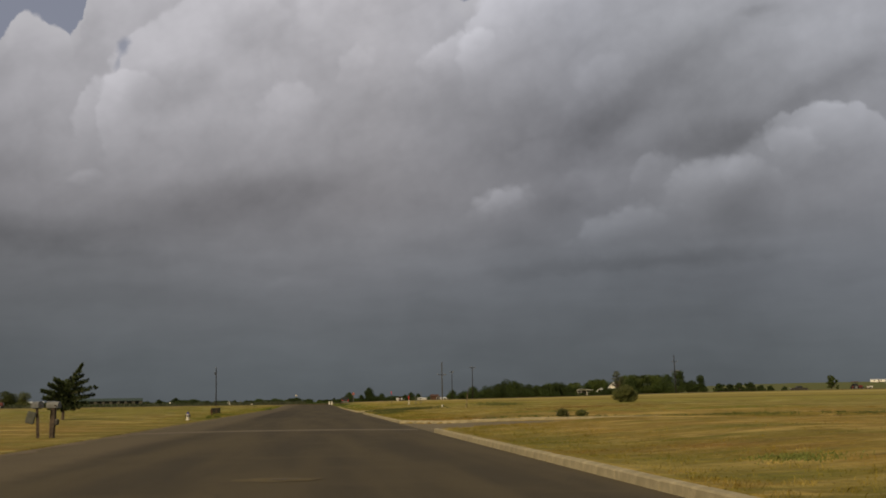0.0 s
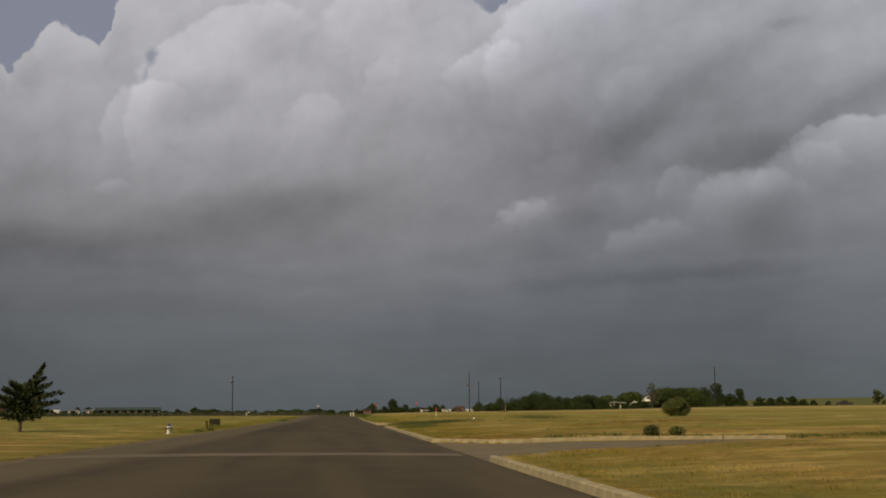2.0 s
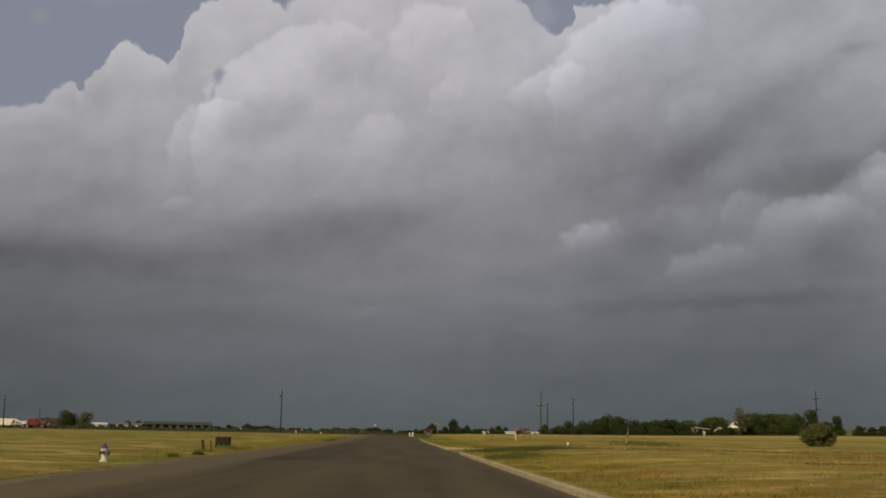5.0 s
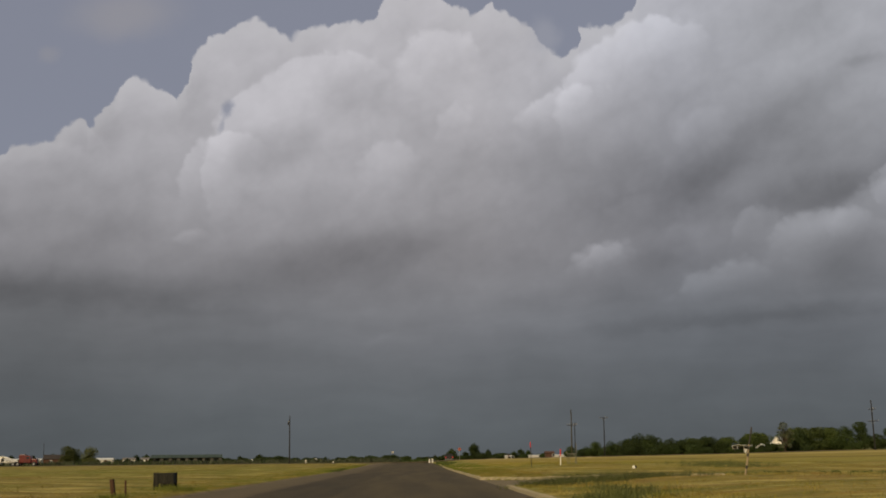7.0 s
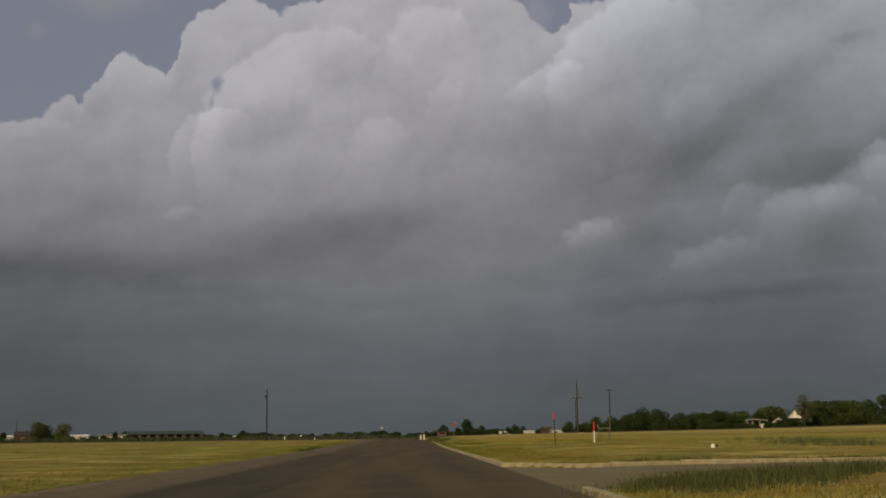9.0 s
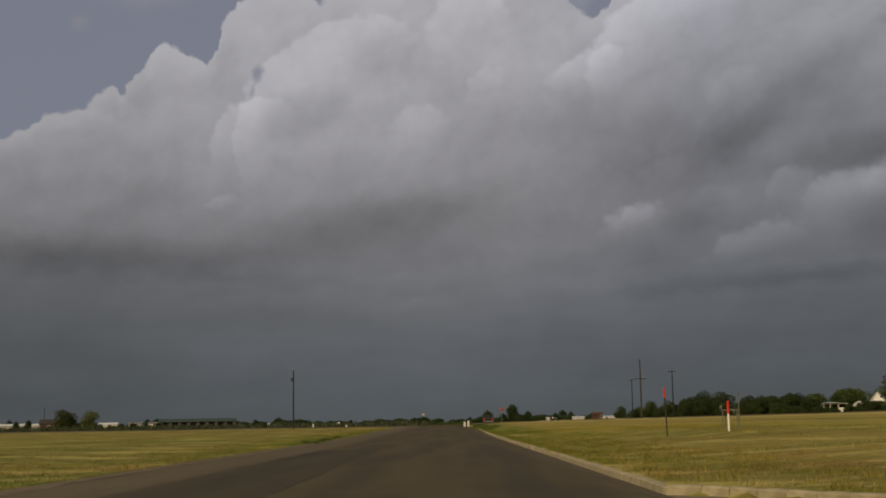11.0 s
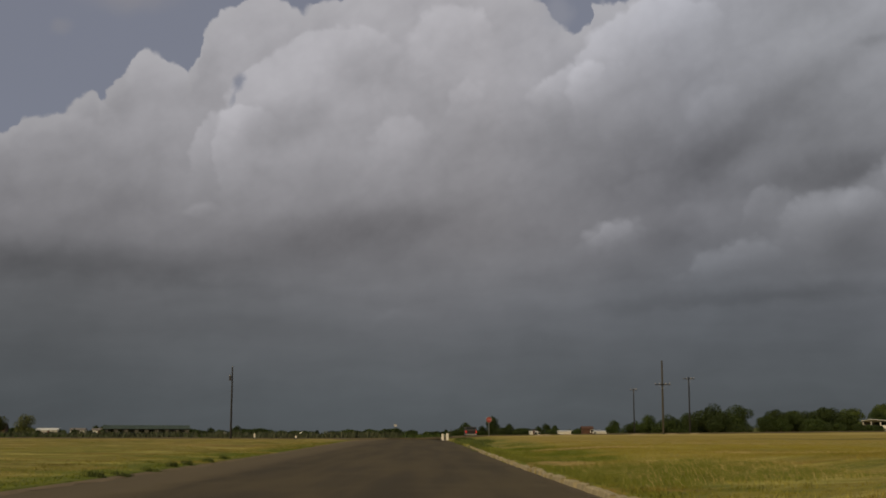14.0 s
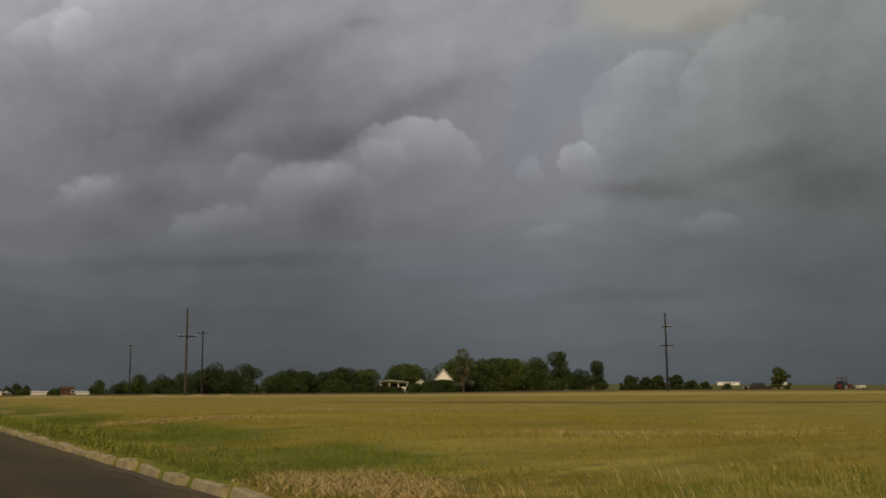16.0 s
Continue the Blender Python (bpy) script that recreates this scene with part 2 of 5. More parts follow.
top = skyline(ex, [(-24, 10.5), (-18.9, 13.2), (-18.2, 14.0), (-16.7, 14.1), (-15.8, 14.9), (-15.3, 15.3), (-15.0, 14.8), (-14.1, 15.9), (-13.3, 17.0), (-12.5, 17.2), (-11.6, 16.4), (-11.1, 16.1), (-10.7, 16.9), (-10.6, 17.9), (-9.7, 19.0), (-8.0, 20.0), (-6.7, 19.6), (-5.8, 19.2), (-4.8, 19.9), (-2.7, 19.9), (-1.9, 20.2), (-1.4, 21.2), (1.2, 21.2), (1.7, 20.6), (3.3, 20.3), (3.7, 20.7), (4.0, 20.3), (5.5, 19.9), (6.4, 18.7), (7.2, 18.1), (8.0, 18.7)], -40.0, 10.0)
top2 = skyline(ex, [(8.4, 19.5), (9.5, 19.6), (10.4, 20.0), (10.8, 20.9), (11.5, 23), (40, 26)], 6.0, 60.0)
top = mixc(wt, rng(wt, ex, 7.85, 7.95), top, top2)
over = ma(wt, "ADD", ma(wt, "SUBTRACT", ey, top), ma(wt, "MULTIPLY", heads, 0.75))
lay((.50, .492, .51), rng(wt, over, -1.1, -0.05), 0.28)
lay(haze, rng(wt, over, -0.06, 0.16), 0.95)
lay(haze, patch_of(-8.75, 15.9, 0.42, 0.6, -15, 0.8, PE), 0.75)
lay(haze, patch_of(-9.05, 15.15, 0.2, 0.6, -25, 0.9, PE), 0.45)
lay((.30, .288, .305), patch_of(-13.6, 19.8, 3.6, 1.5, 10, 0.9), 0.55)
lay((.29, .28, .295), patch_of(-16.9, 17.7, 0.7, 0.5, 0, 0.9), 0.35)
lay((.32, .325, .37), patch_of(6.2, 19.2, 1.0, 1.2, 0, 0.8), 0.45)

# overhead and behind, broken bright cloud goes on
back = noise_tex(wt, coord.outputs["Generated"], 3.0, 6.0, 0.55).outputs["Fac"]
wide = mixc(wt, rng(wt, back, 0.42, 0.6), (.17, .20, .25), (.33, .325, .315))
away = ma(wt, "MAXIMUM", rng(wt, el, 23, 34), rng(wt, ma(wt, "ABSOLUTE", ma(wt, "SUBTRACT", az, 9)), 46, 70))
sky = mixc(wt, away, sky, wide)
bg = nd(wt, "ShaderNodeBackground")
wt.links.new(sky, bg.inputs[0])
bg.inputs[1].default_value = 1.0
out = nd(wt, "ShaderNodeOutputWorld")
wt.links.new(bg.outputs[0], out.inputs[0])

sun = new("sun", bpy.data.lights.new("sun", "SUN"))
sun.data.energy, sun.data.angle, sun.data.color = 3.5, radians(2), (1.0, 0.77, 0.45)
a, e = radians(SUN_AZ), radians(SUN_EL)
sun.matrix_world = look((0, 0, 50), (-math.sin(a) * math.cos(e), -math.cos(a) * math.cos(e), 50 - math.sin(e)))

# ---- materials ----


def material(name, c1, c2, scale=2.0, rough=0.85, metal=0.0, c3=None, fine=30.0, bump=0.0, stretch=None, spread=0.0, spec=0.3):
    """Two colours mixed by noise at two scales, with bump; spread varies it from object to object."""
    m = bpy.data.materials.new(name)
    m.use_nodes = True
    t = m.node_tree
    b = t.nodes["Principled BSDF"]
    tc = nd(t, "ShaderNodeTexCoord")
    vec = tc.outputs["Object"]
    if stretch:
        mp = nd(t, "ShaderNodeMapping")
        t.links.new(vec, mp.inputs[0])
        mp.inputs[3].default_value = stretch
        vec = mp.outputs[0]
    n1 = noise_tex(t, vec, scale, 5.0, 0.6)
    n2 = noise_tex(t, vec, fine, 3.0, 0.6)
    f = rng(t, n1.outputs["Fac"], 0.3, 0.7)
    col = mixc(t, f, c1, c2)
    dark = tuple(k * 0.55 for k in (c3 or c1))
    col = mixc(t, rng(t, n2.outputs["Fac"], 0.52, 0.75, 0, 0.6), col, dark)
    if spread:
        oi = nd(t, "ShaderNodeObjectInfo")
        g = ma(t, "ADD", ma(t, "MULTIPLY", oi.outputs["Random"], spread), 1 - spread / 2)
        col = vmath(t, "MULTIPLY", col, g)
    t.links.new(col, b.inputs["Base Color"])
    b.inputs["Roughness"].default_value = rough
    b.inputs["Metallic"].default_value = metal
    b.inputs["Specular IOR Level"].default_value = spec
    if bump:
        bp = nd(t, "ShaderNodeBump")
        bp.inputs["Strength"].default_value = bump
        bp.inputs["Distance"].default_value = 0.02
        t.links.new(n2.outputs["Fac"], bp.inputs["Height"])
        t.links.new(bp.outputs[0], b.inputs["Normal"])
    return m


def grass_colour(t):
    """Dry gold, mown straw and green patches, by place in the world."""
    geo = nd(t, "ShaderNodeNewGeometry")
    pos = geo.outputs["Position"]

    def field(sx, sy, scale, detail=4.0):
        mp = nd(t, "ShaderNodeMapping")
        t.links.new(pos, mp.inputs[0])
        mp.inputs[3].default_value = (sx, sy, 0.0)
        return noise_tex(t, mp.outputs[0], scale, detail, 0.6).outputs["Fac"]

    big = field(0.5, 1.0, 0.045)
    streak = field(0.35, 1.0, 0.16, 5.0)
    small = field(1, 1, 1.3, 4.0)
    xyz = nd(t, "ShaderNodeSeparateXYZ")
    t.links.new(pos, xyz.inputs[0])
    west = ma(t, "MULTIPLY", rng(t, xyz.outputs[0], -8, -16), rng(t, xyz.outputs[1], 75, 105))
    col = mixc(t, rng(t, streak, 0.38, 0.62), (.190, .142, .030), (.258, .190, .046))
    col = mixc(t, west, col, mixc(t, rng(t, streak, 0.38, 0.62), (.150, .138, .026), (.205, .168, .040)))
    col = mixc(t, rng(t, big, 0.48, 0.60, 0, 0.5), col, (.130, .118, .022))
    col = mixc(t, rng(t, field(0.45, 1, 0.085), 0.50, 0.64, 0, 0.7), col, (.305, .222, .066))
    col = mixc(t, rng(t, field(0.4, 1, 0.12), 0.53, 0.66, 0, 0.75), col, (.178, .106, .034))
    col = mixc(t, rng(t, field(0.35, 1, 0.21), 0.56, 0.70, 0, 0.45), col, (.082, .090, .016))
    col = mixc(t, rng(t, field(0.3, 1, 0.4), 0.56, 0.70, 0, 0.35), col, (.33, .255, .092))
    col = mixc(t, rng(t, small, 0.5, 0.72, 0, 0.3), col, (.125, .098, .026))
    col = mixc(t, rng(t, field(0.8, 1, 0.2, 3.0), 0.5, 0.64, 0, 0.5), col, (.128, .112, .022))
    col = mixc(t, rng(t, field(0.7, 1, 0.33, 3.0), 0.54, 0.68, 0, 0.4), col, (.170, .105, .034))
    wide_blot = field(0.65, 1, 0.24, 5.0)
    col = mixc(t, rng(t, wide_blot, 0.50, 0.67, 0, 0.8), col, (.228, .130, .038))
    col = mixc(t, rng(t, wide_blot, 0.49, 0.35, 0, 0.65), col, (.120, .126, .024))
    col = mixc(t, rng(t, field(0.6, 1, 0.31, 5.0), 0.48, 0.66, 0, 0.9), col, (.430, .325, .125))
    blot = field(0.7, 1, 0.62, 4.0)
    col = mixc(t, rng(t, blot, 0.53, 0.66, 0, 0.5), col, (.150, .094, .026))
    col = mixc(t, rng(t, blot, 0.46, 0.34, 0, 0.45), col, (.118, .122, .024))
    col = mixc(t, rng(t, field(0.8, 1, 1.0, 3.0), 0.52, 0.68, 0, 0.6), col, (.380, .290, .110))
    col = mixc(t, rng(t, field(0.9, 1, 0.8, 4.0), 0.58, 0.72, 0, 0.65), col, (.098, .070, .020))
    tuft = field(1, 1, 4.5, 3.0)
    col = mixc(t, rng(t, tuft, 0.5, 0.68, 0, 0.42), col, (.105, .082, .018))
    col = mixc(t, rng(t, tuft, 0.47, 0.34, 0, 0.35), col, (.36, .275, .10))
    col = mixc(t, rng(t, xyz.outputs[1], 430, 600, 0, 0.85), col, (.095, .102, .042))
    dry = ma(t, "MULTIPLY", rng(t, xyz.outputs[1], 194, 210), ma(t, "MULTIPLY", rng(t, xyz.outputs[0], 5, 8), rng(t, xyz.outputs[1], 300, 400, 1, 0)))
    col = mixc(t, ma(t, "MULTIPLY", dry, rng(t, field(0.3, 1, 0.5, 5.0), 0.35, 0.6, 0.35, 0.8)), col, (.292, .212, .056))
    bank = ma(t, "ABSOLUTE", ma(t, "ADD", xyz.outputs[1], ma(t, "SUBTRACT", ma(t, "MULTIPLY", xyz.outputs[0], 0.16), 318)))
    col = mixc(t, ma(t, "MULTIPLY", rng(t, bank, 3, 14, 0.75, 0), rng(t, xyz.outputs[0], 7, 14)), col, (.40, .315, .145))
    # dark olive line across the right field, in colour only; the ground has no dip
    dark_line = ma(t, "ABSOLUTE", ma(t, "ADD", xyz.outputs[1], ma(t, "SUBTRACT", ma(t, "MULTIPLY", xyz.outputs[0], 0.16), 272)))
    col = mixc(t, ma(t, "MULTIPLY", rng(t, dark_line, 1, 5, 0.75, 0), rng(t, xyz.outputs[0], 20, 34)), col, (.062, .060, .016))
    # greener strip of weeds along the kerb and the road's edge
    edge = ma(t, "MULTIPLY", rng(t, xyz.outputs[0], 3.0, 4.2), rng(t, ma(t, "SUBTRACT", xyz.outputs[0], rng(t, xyz.outputs[1], 180, 193, 0, 2.2)), 4.9, 7.6, 1, 0))
    edge2 = ma(t, "MULTIPLY", rng(t, xyz.outputs[0], -12.5, -9.6), rng(t, xyz.outputs[0], -8.4, -7.6, 1, 0))
    e = ma(t, "MULTIPLY", ma(t, "MAXIMUM", edge, edge2), rng(t, field(1, 0.4, 0.3), 0.36, 0.56))
    col = mixc(t, ma(t, "MULTIPLY", e, ma(t, "ADD", rng(t, xyz.outputs[1], 170, 200, 0.4, 0.8), 0.0)), col, (.105, .124, .021))
    col = mixc(t, rng(t, xyz.outputs[1], 60, 95, 1, 0), col, vmath(t, "MULTIPLY", col, (1.08, .96, .96)))
    col = mixc(t, ma(t, "MULTIPLY", rng(t, xyz.outputs[1], 150, 185), rng(t, xyz.outputs[1], 235, 265, 1, 0)), col, vmath(t, "MULTIPLY", col, (.93, 1.0, .88)))
    return vmath(t, "MULTIPLY", col, (.865, .955, .83)), small


def grass_material(name, translucent=0.0, tint=1.0):
    m = bpy.data.materials.new(name)
    m.use_nodes = True
    t = m.node_tree
    b = t.nodes["Principled BSDF"]
    col, small = grass_colour(t)
    if translucent:
        geo = nd(t, "ShaderNodeNewGeometry")
        g = ma(t, "ADD", ma(t, "MULTIPLY", geo.outputs["Random Per Island"], 0.35), 0.80 * tint)
        col = vmath(t, "MULTIPLY", col, g)
    t.links.new(col, b.inputs["Base Color"])
    b.inputs["Roughness"].default_value = 0.9
    b.inputs["Specular IOR Level"].default_value = 0.1
    if not translucent:
        bp = nd(t, "ShaderNodeBump")
        bp.inputs["Strength"].default_value = 0.9
        bp.inputs["Distance"].default_value = 0.25
        t.links.new(small, bp.inputs["Height"])
        t.links.new(bp.outputs[0], b.inputs["Normal"])
    return m


def asphalt_material(name, tone):
    m = bpy.data.materials.new(name)
    m.use_nodes = True
    t = m.node_tree
    b = t.nodes["Principled BSDF"]
    geo = nd(t, "ShaderNodeNewGeometry")
    pos = geo.outputs["Position"]
    mp = nd(t, "ShaderNodeMapping")
    t.links.new(pos, mp.inputs[0])
    mp.inputs[3].default_value = (1.0, 0.06, 0)
    lanes = noise_tex(t, mp.outputs[0], 0.75, 3.0, 0.5).outputs["Fac"]
    blot = noise_tex(t, pos, 0.35, 5.0, 0.6).outputs["Fac"]
    grit = noise_tex(t, pos, 45.0, 2.0, 0.7).outputs["Fac"]
    c = tuple(tone * k for k in (0.96, 0.74, 0.33))
    col = mixc(t, rng(t, lanes, 0.35, 0.65), tuple(k * 0.75 for k in c), tuple(k * 1.25 for k in c))
    col = mixc(t, rng(t, blot, 0.45, 0.75, 0, 0.6), col, tuple(k * 1.4 for k in c))
    col = mixc(t, rng(t, grit, 0.5, 0.8, 0, 0.5), col, tuple(k * 0.4 for k in c))
    px = nd(t, "ShaderNodeSeparateXYZ")
    t.links.new(pos, px.inputs[0])
    drift = ma(t, "ADD", px.outputs[0], ma(t, "MULTIPLY", ma(t, "SUBTRACT", blot, 0.5), 1.6))
    dust = ma(t, "MAXIMUM", rng(t, drift, -6.2, -5.2, 1, 0), rng(t, drift, 2.6, 3.9, 0, 0.6))
    col = mixc(t, ma(t, "MULTIPLY", dust, 0.6), col, (.112, .088, .050))
    vor = nd(t, "ShaderNodeTexVoronoi", feature="DISTANCE_TO_EDGE")
    wob = vmath(t, "ADD", pos, vmath(t, "MULTIPLY", noise_tex(t, pos, 0.8, 3.0).outputs["Color"], (1.5, 1.5, 0)))
    t.links.new(wob, vor.inputs["Vector"])
    vor.inputs["Scale"].default_value = 0.22
    crack = rng(t, vor.outputs["Distance"], 0.0, 0.008, 0.3, 0.0)
    col = mixc(t, crack, col, tuple(k * 0.3 for k in c))
    t.links.new(col, b.inputs["Base Color"])
    b.inputs["Roughness"].default_value = 0.88
    b.inputs["Specular IOR Level"].default_value = 0.25
    bp = nd(t, "ShaderNodeBump")
    bp.inputs["Strength"].default_value = 0.35
    bp.inputs["Distance"].default_value = 0.01
    t.links.new(grit, bp.inputs["Height"])
    t.links.new(bp.outputs[0], b.inputs["Normal"])
    return m


M_GROUND = grass_material("dry_grassland")
M_BLADE = grass_material("dry_grass_blades", 1.0)
M_ROAD = asphalt_material("worn_asphalt", 0.056)
M_PATCH = asphalt_material("fresh_asphalt", 0.040)
M_SCUFF = asphalt_material("scuffed_asphalt", 0.080)
M_STREET = material("grey_street_concrete", (.118, .095, .053), (.158, .130, .074), 0.5, 0.9, bump=0.3, fine=20)
M_GUTTER = material("dusty_concrete", (.135, .110, .075), (.10, .082, .056), 0.9, 0.9, bump=0.2, fine=14)
M_KERB = material("weathered_kerb_concrete", (.36, .312, .20), (.235, .205, .125), 2.2, 0.9, bump=0.5, fine=22, spread=0.16)
M_SOIL = material("bare_soil", (.15, .115, .068), (.105, .082, .05), 3.0, 0.95, bump=0.5, fine=25)
M_GRIT = material("brown_road_grit", (.088, .069, .042), (.060, .047, .029), 4.0, 0.95, bump=0.5, fine=30)
M_PALEDIRT = material("pale_dry_dirt", (.27, .215, .12), (.20, .16, .09), 2.0, 0.95, bump=0.5, fine=20)
M_POLE = material("dark_creosoted_pole", (.010, .010, .011), (.020, .019, .018), 1.2, 0.85, stretch=(6, 6, .4), bump=0.3, spread=0.5)
M_POLE_TAN = material("tan_weathered_pole", (.052, .046, .030), (.034, .031, .022), 1.2, 0.85, stretch=(6, 6, .4), bump=0.3)
M_IRON = material("grey_galvanised_steel", (.26, .27, .28), (.18, .185, .19), 3.0, 0.55, 0.4, bump=0.05)
M_PIPE = material("grey_green_painted_pipe", (.16, .16, .11), (.11, .11, .08), 5.0, 0.6, 0.1, bump=0.1)
M_MAILGREY = material("dull_grey_mailbox_tin", (.15, .16, .165), (.09, .095, .10), 6.0, 0.6, 0.2, bump=0.1)
M_MAILDARK = material("grey_green_tin", (.055, .060, .050), (.085, .088, .075), 6.0, 0.7, bump=0.1)
M_MAILPOST = material("dark_mottled_post", (.028, .022, .018), (.085, .065, .05), 9.0, 0.9, bump=0.3)
M_DARKMETAL = material("blackened_metal", (.03, .029, .027), (.05, .045, .04), 4.0, 0.55, 0.3)
M_WOOD = material("grey_weathered_wood", (.33, .26, .16), (.20, .16, .10), 3.0, 0.9, stretch=(8, 8, .6), bump=0.4)
M_RUSTWOOD = material("reddish_split_wood", (.085, .042, .022), (.05, .028, .017), 3.0, 0.9, stretch=(8, 8, .6), bump=0.4)
M_DARKWOOD = material("black_stained_boards", (.012, .012, .009), (.028, .026, .018), 3.0, 0.85, stretch=(6, 6, .5), bump=0.4, spread=0.6)
M_WHITE = material("white_paint", (.78, .77, .73), (.66, .65, .60), 1.2, 0.55, bump=0.05)
M_OFFWHITE = material("dusty_white_siding", (.62, .60, .55), (.50, .48, .43), 0.7, 0.7, bump=0.1)
M_RED = material("red_vehicle_paint", (.13, .020, .016), (.09, .016, .013), 0.8, 0.4, spec=0.5)
M_SIGNRED = material("faded_sign_red", (.22, .018, .015), (.16, .016, .014), 3.0, 0.7)
M_SIGNFADED = material("faded_pinkish_paint", (.34, .16, .14), (.26, .12, .10), 3.0, 0.7)
M_MAROON = material("dark_maroon_paint", (.014, .010, .010), (.010, .008, .008), 0.8, 0.4, spec=0.5)
M_REDPLASTIC = material("bright_red_plastic", (.62, .03, .018), (.52, .028, .02), 3.0, 0.5)
M_BLUE = material("dark_blue_paint", (.03, .035, .22), (.025, .03, .15), 3.0, 0.5)
M_BROWN = material("reddish_brown_brick", (.085, .042, .028), (.062, .035, .025), 1.0, 0.9, bump=0.2)
M_GREENROOF = material("dull_green_metal_roof", (.042, .062, .054), (.034, .050, .044), 0.4, 0.6, 0.1, bump=0.1)
M_GREYROOF = material("grey_shingle_roof", (.16, .15, .14), (.11, .105, .10), 0.6, 0.9, bump=0.3)
M_DARKROOF = material("dark_brown_shingles", (.045, .036, .032), (.030, .025, .023), 0.6, 0.9, bump=0.3)
# pier grey is darkened to hold the shade of the open bays
M_SHADEDPIER = material("grey_shaded_pier", (.085, .082, .070), (.060, .058, .050), 0.6, 0.9, bump=0.2)
M_TIN = material("pale_tin_roof", (.62, .63, .62), (.50, .51, .50), 0.5, 0.5, 0.2)
M_GLASS = material("dark_window_glass", (.02, .025, .03), (.03, .035, .04), 1.0, 0.12, spec=0.6)
M_TYRE = material("black_rubber", (.02, .02, .02), (.03, .029, .027), 5.0, 0.9)
M_BARK = material("grey_brown_bark", (.11, .085, .06), (.07, .055, .04), 4.0, 0.95, stretch=(5, 5, .8), bump=0.5)
M_STONE = material("pale_stone", (.42, .40, .36), (.33, .31, .28), 2.0, 0.9, bump=0.3)


def leaf_material(name, c1, c2):
    m = bpy.data.materials.new(name)
    m.use_nodes = True
    t = m.node_tree
    b = t.nodes["Principled BSDF"]
    geo = nd(t, "ShaderNodeNewGeometry")
    oi = nd(t, "ShaderNodeObjectInfo")
    col = mixc(t, geo.outputs["Random Per Island"], c1, c2)
    col = vmath(t, "MULTIPLY", col, ma(t, "ADD", ma(t, "MULTIPLY", oi.outputs["Random"], 0.5), 0.75))
    t.links.new(col, b.inputs["Base Color"])
    b.inputs["Roughness"].default_value = 0.7
    b.inputs["Specular IOR Level"].default_value = 0.2
    return m


M_LEAF = leaf_material("dark_green_leaves", (.020, .033, .007), (.032, .050, .011))
M_LEAF_LIGHT = leaf_material("olive_green_leaves", (.030, .046, .010), (.056, .076, .016))
M_LEAF_DRY = leaf_material("greyish_dry_leaves", (.040, .050, .028), (.068, .078, .045))
M_OLIVE = leaf_material("light_olive_leaves", (.048, .058, .016), (.085, .095, .030))
M_OLIVE_DARK = leaf_material("dark_olive_leaves", (.030, .040, .010), (.058, .070, .018))
M_NEEDLE = leaf_material("dark_juniper_needles", (.020, .032, .012), (.046, .062, .022))
M_GREENGRASS = leaf_material("green_grass_blades", (.092, .112, .013), (.175, .185, .032))
M_STRAW = leaf_material("pale_straw", (.27, .215, .09), (.40, .32, .15))
M_WEED_DARK = leaf_material("dark_green_weeds", (.040, .058, .012), (.085, .105, .024))
M_RUSSET = leaf_material("russet_dry_stems", (.10, .064, .020), (.19, .125, .040))
M_WEED = leaf_material("green_weeds", (.085, .110, .024), (.17, .19, .045))

# ---- mesh helpers ----


def part(name, bm, mat, parent=None, label="", smooth=False):
    me = bpy.data.meshes.new(name)
    bm.to_mesh(me)
    bm.free()
    me.materials.append(mat)
    if smooth:
        for p in me.polygons:
            p.use_smooth = True
    ob = new(name, me)
    if parent is not None:
        ob.parent = parent
    if label:
        ob["label"] = label
    return ob


def raw(name, verts, faces, mat, parent=None):
    me = bpy.data.meshes.new(name)
    me.from_pydata(verts, [], faces)
    me.materials.append(mat)
    ob = new(name, me)
    if parent is not None:
        ob.parent = parent
    return ob


def thing(name, x, y, z, label, category, group="", turn=0.0):
    ob = new(name)
    ob.matrix_basis = pose(x, y, z, 0, 0, turn)
    return tagged(ob, label, category, group)


def box(bm, c, s, rot=(0, 0, 0), bevel=0.0, taper=1.0):
    g = bmesh.ops.create_cube(bm, size=1.0)
    vs = g["verts"]
    for v in vs:
        k = taper if v.co.z > 0 else 1.0
        v.co = Vector((v.co.x * s[0] * k, v.co.y * s[1] * k, v.co.z * s[2]))
    if bevel:
        es = list({ed for v in vs for ed in v.link_edges})
        r = bmesh.ops.bevel(bm, geom=es, offset=bevel, segments=2, affect="EDGES", profile=0.6)
        vs = list({v for f in r["faces"] for v in f.verts} | {v for v in vs if v.is_valid})
    bmesh.ops.transform(bm, matrix=pose(*c, *rot), verts=vs)
    return bm


def tube(bm, p0, p1, r0, r1=None, seg=10):
    r1 = r0 if r1 is None else r1
    p0, p1 = Vector(p0), Vector(p1)
    d = p1 - p0
    m = Matrix.Translation((p0 + p1) / 2) @ d.to_track_quat("Z", "Y").to_matrix().to_4x4()
    bmesh.ops.create_cone(bm, cap_ends=True, segments=seg, radius1=r0, radius2=r1, depth=d.length, matrix=m)
    return bm


def B():
    return bmesh.new()


